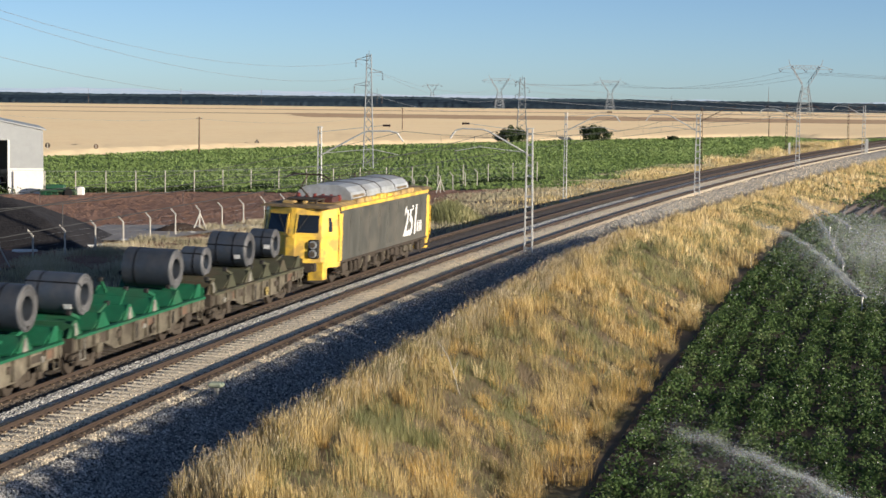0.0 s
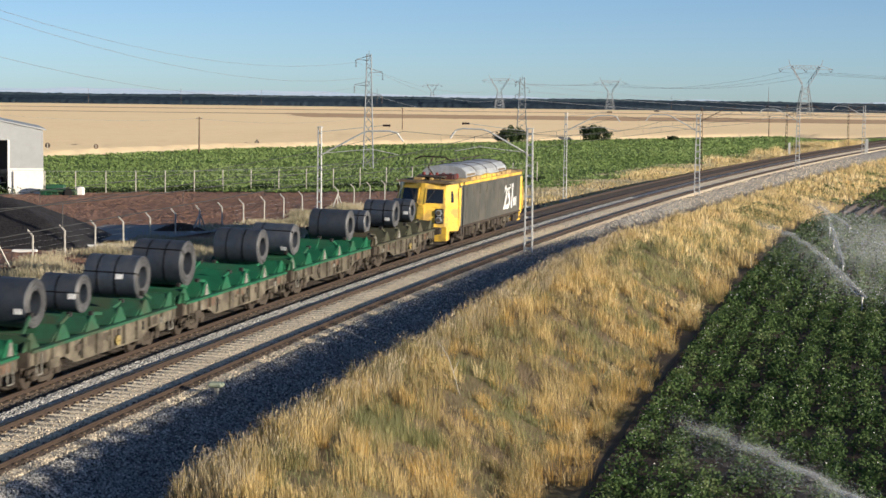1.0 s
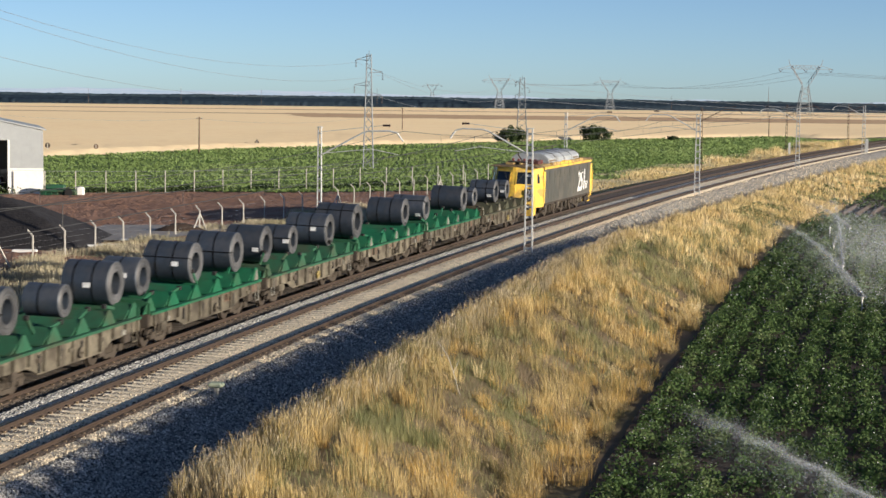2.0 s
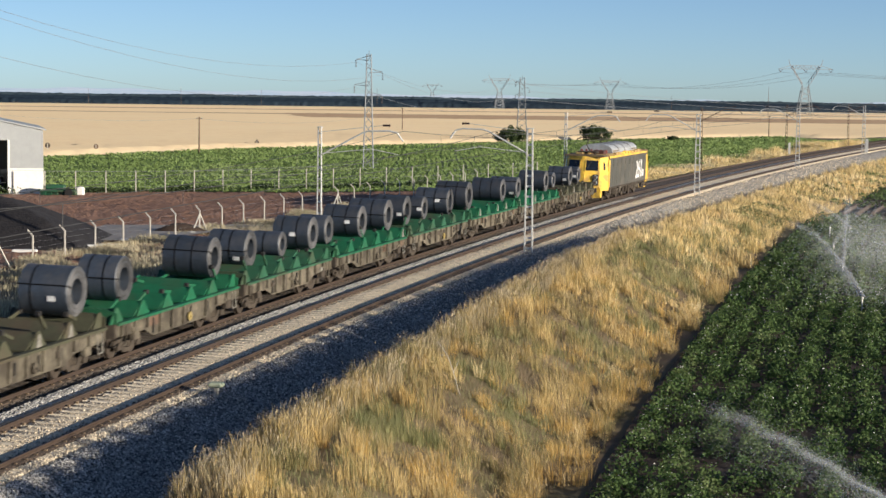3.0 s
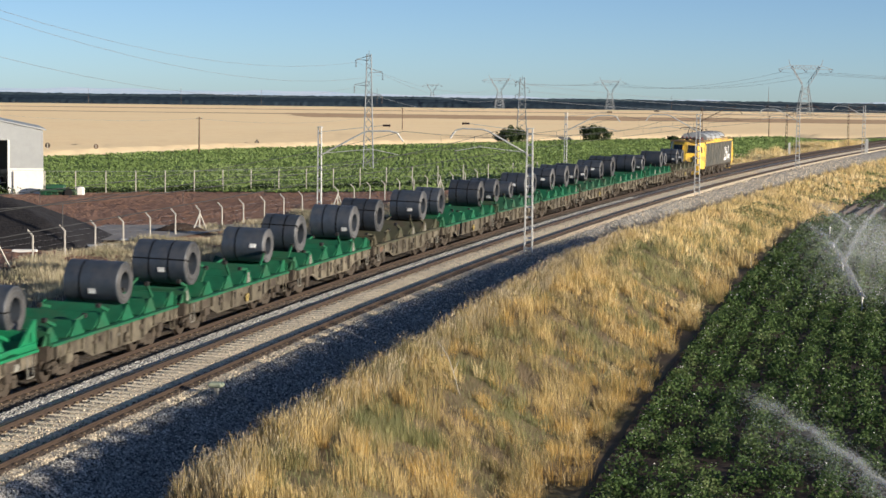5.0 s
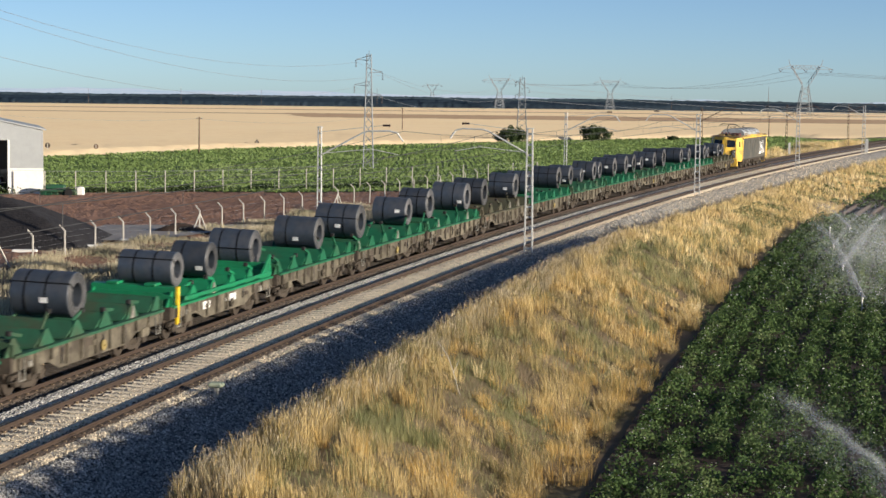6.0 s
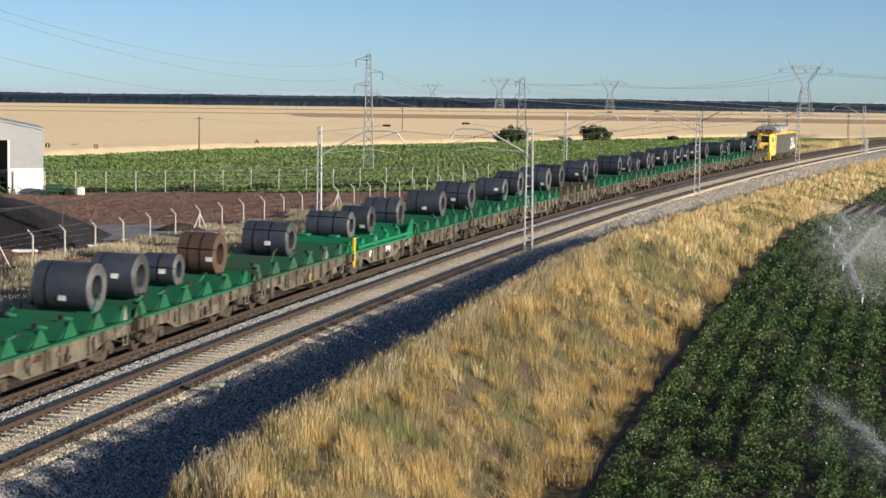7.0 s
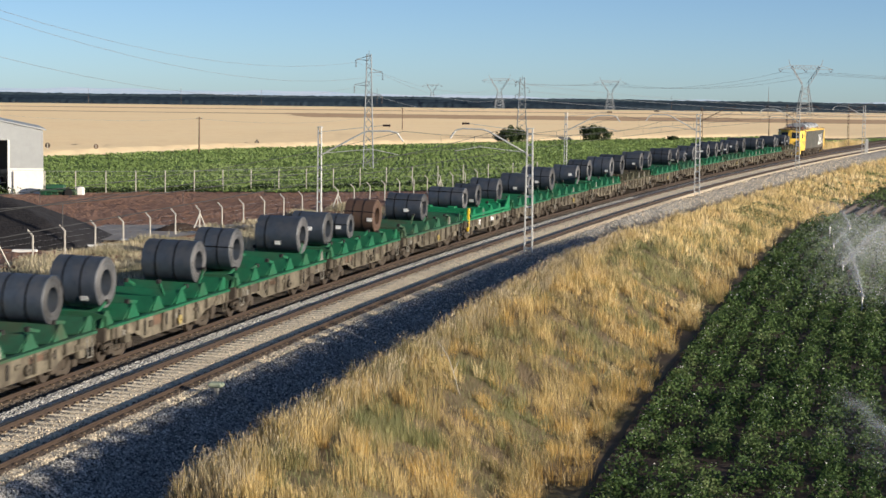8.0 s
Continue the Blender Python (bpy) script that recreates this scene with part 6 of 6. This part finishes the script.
def delta_pylon(h):
    """High-voltage tower with a narrow waist, two raised horns and a wide bridge."""
    p = new("high_voltage_pylon")
    m = M_PYLON
    k = h / 42.0
    th = 0.34
    def bars(pairs, t=th):
        b = Build()
        for a, c in pairs:
            b.bar((a[0] * k * 1.42, a[1] * k, a[2] * k), (c[0] * k * 1.42, c[1] * k, c[2] * k), t * k)
        return b
    low = []
    for sx in (-1, 1):
        for sy in (-1, 1):
            low.append(((sx * 4.2, sy * 4.2, -.3), (sx * 1.6, sy * 1.4, 22)))
    part("lower_frame", bars(low, .45), m, p)
    lac = []
    for i in range(6):
        za, zb = 22 * i / 6, 22 * (i + 1) / 6
        wa, wb = 4.2 - 2.6 * za / 22, 4.2 - 2.6 * zb / 22
        for sy in (-1, 1):
            lac += [((-wa, sy * wa, za), (wb, sy * wb, zb)), ((wa, sy * wa, za), (-wb, sy * wb, zb))]
    part("lattice", bars(lac, .2), m, p)
    for s in (-1, 1):
        horn = [((s * 1.6, -1.2, 22), (s * 8.2, -.6, 37)), ((s * 1.0, 1.2, 24), (s * 7.4, .6, 37)), ((s * 8.2, 0, 37), (s * 9.3, 0, 42))]
        for i in range(5):
            t, u = i / 5, (i + 1) / 5
            horn.append(((s * (1.6 + 6.6 * t), -1, 22 + 15 * t), (s * (1.0 + 6.4 * u), 1, 24 + 13 * u)))
        part("horn", bars(horn, .36), m, p)
    br = [((-14.5, 0, 35.0), (14.5, 0, 35.0)), ((-8.2, 0, 37.6), (8.2, 0, 37.6)), ((-14.5, 0, 35.0), (-8.2, 0, 37.6)), ((14.5, 0, 35.0), (8.2, 0, 37.6))]
    for i in range(8):
        x = -8 + 2 * i
        br += [((x, 0, 35), (x + 1, 0, 37.6)), ((x + 1, 0, 37.6), (x + 2, 0, 35))]
    part("bridge", bars(br, .32), m, p)
    for x in (-13.5, 0, 13.5):
        part("insulator", bars([((x - 1.2, 0, 35), (x, 0, 32.6)), ((x + 1.2, 0, 35), (x, 0, 32.6))], .3), M_INSUL, p)
    return p


def cable(b, a, c, sag, r, n=14):
    a, c = Vector(a), Vector(c)
    pts = []
    for i in range(n + 1):
        t = i / n
        q = a.lerp(c, t)
        q.z -= sag * 4 * t * (1 - t)
        pts.append(q)
    b.path(pts, r, 4)


def wood_pole(h):
    p = new("wooden_pole")
    part("pole", Build().tube((0, 0, -.2), (0, 0, h), .14, 8, r2=.10), M_RUSTMAST, p)
    part("cross_bar", Build().box((0, 0, h - .25), (1.1, .1, .12), bev=.01), M_RUSTMAST, p)
    for s in (-.45, .45):
        part("insulator", Build().tube((s, 0, h - .19), (s, 0, h - .02), .06, 7), M_WHITE, p)
    return p


def build_power():
    a = tagged(lattice_pylon(17.3, 1.5, [(16.0, -1.9), (14.2, 2.0), (12.3, -2.1), (10.8, 1.9)], M_PYLON), "slender grey lattice power pylon in the green field", "pylon")
    a.matrix_basis = Matrix.Translation(stand(-11.1, 275.6))
    b = tagged(lattice_pylon(16.2, 2.6, [(14.6, -1.6), (13.2, 1.7), (11.6, -1.6)], M_PYLON), "grey lattice power pylon beside a bush", "pylon")
    b.matrix_basis = Matrix.Translation(stand(18.6, 455.0))
    for x, y, h, turn in ((290.0, 1523, 45, 6), (160.0, 1832, 33, 8), (53.0, 1836, 34, 8), (-26.0, 3880, 43, 8)):
        p = tagged(delta_pylon(h), "tall grey high-voltage pylon with two horns", "pylon", "high-voltage pylons")
        p.matrix_basis = pose(x, y, -0.2, 0, 0, turn)
    for x, y, h in ((-44.3, 341, 6.6), (94.5, 550, 6.6), (-12.5, 560, 7.5), (255.0, 1490, 22), (-165.0, 1700, 16), (-240.0, 1720, 17), (-330, 1750, 16), (-62, 1730, 18), (210, 1750, 15)):
        p = tagged(wood_pole(h), "thin dark wooden line pole in the fields", "pole", "line poles")
        p.matrix_basis = Matrix.Translation(stand(x, y))
    w = tagged(new("power_cable"), "long thin cables sagging between the pylons", "cable")
    c = Build()
    for z, r in ((15.6, -1.9), (13.8, 2.0), (11.9, -2.1)):
        cable(c, (-38.3 + r, 130.0, z + 3.7), (-11.1 + r, 275.6, z), 3.0, 0.016)
        cable(c, (-11.1 + r, 275.6, z), (18.6 + r * .8, 455.0, z - 1.4), 3.2, 0.02)
        cable(c, (18.6 + r * .8, 455.0, z - 1.4), (330.0, 900.0, 13.0), 6.0, 0.035, 20)
    part("conductor", c, M_FAINTWIRE, w)
    w = tagged(new("power_cable"), "heavy cables between the far high-voltage pylons", "cable")
    c = Build()
    for x in (-19.5, 0, 19.5):
        cable(c, (290 + x, 1523, 34.7), (720 + x, 1300, 35), 9, .09, 20)
        cable(c, (290 + x, 1523, 34.7), (160 + x * .8, 1832, 26), 8, .08, 20)
        cable(c, (160 + x * .8, 1832, 26), (53 + x * .8, 1836, 26.5), 2, .08, 12)
    part("conductor", c, M_FAINTWIRE, w)
    w = tagged(new("telephone_wire"), "thin slack wire crossing the yard on low poles", "wire")
    c = Build()
    cable(c, (-60, 150, 5.6), (-6.0, 172.0, 4.6), 1.2, .012)
    cable(c, (-70, 300, 7.0), (-44.3, 341, 6.3), .6, .012)
    cable(c, (-44.3, 341, 6.3), (-12.5, 560, 7.2), 2.2, .014)
    part("wire", c, M_FAINTWIRE, w)


# ---- small things by the line ----
def round_sign(at, r, h, material, words, sides=18):
    s = tagged(new("track_sign"), words, "sign")
    s.matrix_basis = Matrix.Translation(at)
    part("post", Build().tube((0, 0, -.1), (0, 0, h), .035, 6), M_GALV, s)
    part("plate", Build().tube((0, .03, h), (0, -.03, h), r, sides), material, s)
    part("brace", Build().box((0, -.05, h), (.16, .04, r * 1.6), bev=.01), M_CONC, s)
    return s


def build_small():
    m = tagged(new("track_cabinet"), "small pale green trackside box on a stub post", "track box")
    m.matrix_basis = Matrix(line_pose(2.5, 63.6, -0.34))
    part("post", Build().box((0, 0, .12), (.14, .14, .5), bev=.02), M_CONC, m)
    part("lid", Build().box((0, 0, .40), (.50, .42, .16), bev=.05), mat("pale_green_plastic", (.40, .44, .32), (.33, .37, .27), rough=.6), m)
    st = tagged(new("dry_stalk"), "bare pale dead stalk leaning in the grass", "dead stalk")
    st.matrix_basis = Matrix.Translation(stand(0.62, 61.6))
    part("stem", Build().path([(0, 0, 0), (-.22, .1, .75), (-.42, .25, 1.3), (-.75, .3, 1.75)], .011), M_CONC, st)
    part("twig", Build().path([(-.22, .1, .75), (-.05, .2, 1.15)], .007), M_CONC, st)
    part("twig", Build().path([(-.42, .25, 1.3), (-.7, .25, 1.32)], .007), M_CONC, st)
    for x, y, h in ((26.1, 164.9, 1.4),):
        s = tagged(new("stake"), "pale wooden stake standing in the dry grass", "stake")
        s.matrix_basis = Matrix.Translation(stand(x, y))
        part("stick", Build().box((0, 0, h / 2 - .1), (.10, .08, h + .2), bev=.015), M_POSTPALE, s)
        part("tip", Build().box((0, 0, h + .02), (.12, .10, .10), bev=.02), M_WHITE, s)
    round_sign(stand(-59.9, 324.5), .42, 1.5, M_RUSTMAST, "round dark track sign on a thin post in the field")
    round_sign(stand(-67.5, 321.0), .45, 1.7, M_UNDER, "round dark grey sign on a thin post near the shed")
    t = tagged(new("warning_sign"), "triangular sign on a short post at the field edge", "sign")
    t.matrix_basis = Matrix.Translation(stand(-38.0, 382.7))
    part("plate", Build().prism([(-.85, .35), (.85, .35), (.1, 1.75), (-.1, 1.75)], "y", -.03, .03), M_UNDER, t)
    part("post", Build().box((0, -.06, .75), (.16, .05, 1.7), bev=.01), M_CONC, t)
    # white board at the foot of a mast
    wb = tagged(new("white_board"), "upright white board fixed beside a mast", "board")
    q = on_line(2.3, np.float64(305.3), -0.5)
    wb.matrix_basis = pose(*q, 0, 0, -20)
    part("board", Build().box((0, 0, 1.5), (.42, .05, 2.2), bev=.02), M_WHITE, wb)
    part("post", Build().box((0, .06, .6), (.08, .06, 1.8), bev=.01), M_GALV, wb)
    q = on_line(-GAP - 5.0, np.float64(302.2), -0.9)
    wb = tagged(new("white_board"), "white board behind the brown mast", "board")
    wb.matrix_basis = pose(*q, 0, 0, -15)
    part("board", Build().box((0, 0, 1.3), (.34, .05, 1.9), bev=.02), M_WHITE, wb)
    part("post", Build().box((0, .06, .4), (.08, .06, 1.4), bev=.01), M_GALV, wb)


M_PYLON = mat("dull_zinc", (0.24, 0.26, 0.28), (0.18, 0.2, 0.22), rough=.7, metal=.2, scale=1)
M_POSTPALE = mat("pale_wood", (0.52, 0.42, 0.24), (0.42, 0.33, 0.19), rough=.8)


# ---- irrigation ----
def water_mat(name, alpha):
    m = bpy.data.materials.new(name)
    m.use_nodes = True
    nt = m.node_tree
    b = nt.nodes["Principled BSDF"]
    b.inputs["Base Color"].default_value = (.86, .9, .93, 1)
    b.inputs["Roughness"].default_value = .3
    b.inputs["Alpha"].default_value = alpha
    return m


M_WATER = water_mat("water_spray", .15)
M_MIST = water_mat("water_mist", .2)


def droplets(name, p, d, ln, wd, rng, material, parent, label):
    """Drops of water: a small spindle each, drawn out along d."""
    n = len(p)
    e = np.cross(d, rng.normal(0, 1, (n, 3)))
    e /= np.linalg.norm(e, axis=1)[:, None]
    f = np.cross(d, e)
    v = np.stack([p - d * ln * .5 + e * wd, p - d * ln * .5 - e * wd, p + d * ln * .5 + f * wd, p + d * ln * .5 - f * wd], 1)
    fc = np.array([0, 1, 2, 0, 3, 1, 0, 2, 3, 1, 3, 2])
    idx = (fc[None, :] + 4 * np.arange(n)[:, None]).ravel()
    return tagged(part(name, raw(name, v.reshape(-1, 3), 3, idx, [material]), material, parent, label), kind="stuff")


def sprinkler(at, rise, reach, apex, n, seed, turn, size=1.0, mist=0, drift=(0, 0, 0), lift=((0, 0), (8, 0)), fine=1.0, label="white sprinkler head on a riser throwing a water jet"):
    """A riser with its head, and the jet: droplets along an arc that spreads and breaks up; the jet turns about the riser."""
    rng = np.random.default_rng(seed)
    s = tagged(new("sprinkler"), label, "sprinkler", "sprinklers in the crop")
    s.matrix_basis = Matrix.Translation(at)
    part("riser", Build().tube((0, 0, -.1), (0, 0, rise), .035, 8), M_WHITE, s)
    part("head", Build().tube((0, 0, rise), (0, 0, rise + .14), .07, 8).bar((0, -.06, rise + .08), (0, .22, rise + .18), .06), M_GALV, s)
    t = rng.random(n) ** 1.25
    core = rng.random(n) < .5
    y = reach * t
    z = rise + .15 + apex * (2 * t - t * t)
    spread = (.03 + .5 * t ** 1.5) * np.where(core, .42, 1.9) * size
    pulse = .12 * np.sin(t * 40 + seed) * t * size
    p = np.stack([rng.normal(0, 1, n) * spread, y + rng.normal(0, .25, n), z + pulse + rng.normal(0, 1, n) * spread * .5 - np.abs(rng.normal(0, 1, n)) * (~core) * t * apex * .42], -1)
    p[:, 2] = np.maximum(p[:, 2], .35)
    d = np.stack([0 * t, np.full(n, reach), 2 * apex * (1 - t)], -1)
    d /= np.linalg.norm(d, axis=1)[:, None]
    ln = (rng.uniform(.04, .13, n) * (1.3 - .7 * t))[:, None]
    jet = droplets("water_jet", p, d, ln, rng.uniform(.003, .009, n)[:, None] * size * fine, rng, M_WATER, s, "fine white water jet")
    ts, az = zip(*turn)
    JETS.append((jet, [(k, Matrix.Rotation(-radians(float(np.interp(k, ts, az))), 4, 'Z') @ Matrix.Rotation(radians(float(np.interp(k, *zip(*lift)))), 4, 'X')) for k in range(9)]))
    if mist:
        c = np.array(drift) + rng.normal(0, 1, (mist, 3)) * np.array((2.0, 3.5, .9))
        c[:, 2] = .5 + np.abs(c[:, 2])
        d = rng.normal(0, 1, (mist, 3))
        d /= np.linalg.norm(d, axis=1)[:, None]
        w = rng.uniform(.009, .019, mist)[:, None]
        droplets("water_mist", c, d, w * 2.6, w, rng, M_MIST, s, "drifting haze of fine drops")
    return s


def build_sprinklers():
    sprinkler(stand(22.3, 99.6), .75, 11.6, 3.1, 20000, 1, ((0, -20.5), (1, -19.5), (1.5, -16.5), (3, -8.5), (4.5, -6), (6, -2.3), (7, 0), (8, 4.3)), 0.9, 8000, (1.5, 3, .6))
    sprinkler(stand(25.0, 117.3), .75, 11.5, 3.5, 15000, 2, ((0, -6), (1, 1.5), (1.5, 5), (3, 13.5), (3.5, 16.7), (4.5, 25), (6, 35), (8, 44)), 0.95, 30000, (2.8, 2, 1.4))
    sprinkler(stand(32.2, 149.0), .75, 9.5, 1.4, 9000, 3, ((0, -16), (3, -10), (4.5, -9), (6, -6), (8, 4)), 1.0, 7000, (1.0, 0, .9))
    sprinkler(stand(27.4, 131.8), .75, 8.0, 2.4, 2600, 4, ((0, 20), (3, 27), (8, 38)), 0.9)
    sprinkler(stand(12.9, 41.5), .75, 14.5, 1.35, 36000, 5, ((0, -25), (1, -24), (1.5, -23.5), (3, -20), (4.5, -17.5), (6, -11.5), (7, -7), (8, -3.5)), 0.9, lift=((0, 0), (3, 2.2), (4.5, 3.6), (8, 3.6)), fine=.65)
    for x, y in ((30.0, 145.9),):
        s = tagged(new("sprinkler"), "white sprinkler riser standing among the plants", "sprinkler", "sprinklers in the crop")
        s.matrix_basis = Matrix.Translation(stand(x, y))
        part("riser", Build().tube((0, 0, -.1), (0, 0, .95), .04, 8), M_WHITE, s)
        part("head", Build().tube((0, 0, .95), (0, 0, 1.12), .07, 8), M_WHITE, s)


JETS = []            # water jets and the rows of their turning
build_land()
build_fields()
build_woods()
build_ballast()
build_catenary()
build_power()
build_shed()
build_heap()
build_fences()
build_loco()
build_train()
build_small()
build_sprinklers()
build_grass()
build_crop()
build_green_field()
build_bushes()
build_track("near_track", 0.0, M_BALLAST_TRACK, M_SLEEPER, "empty ballasted track with rusty rails and pale sleepers")
build_track("far_track", -GAP, M_BALLAST_OLD, M_SLEEPER_OLD, "ballasted track with dark oily sleepers under the train")
motions()
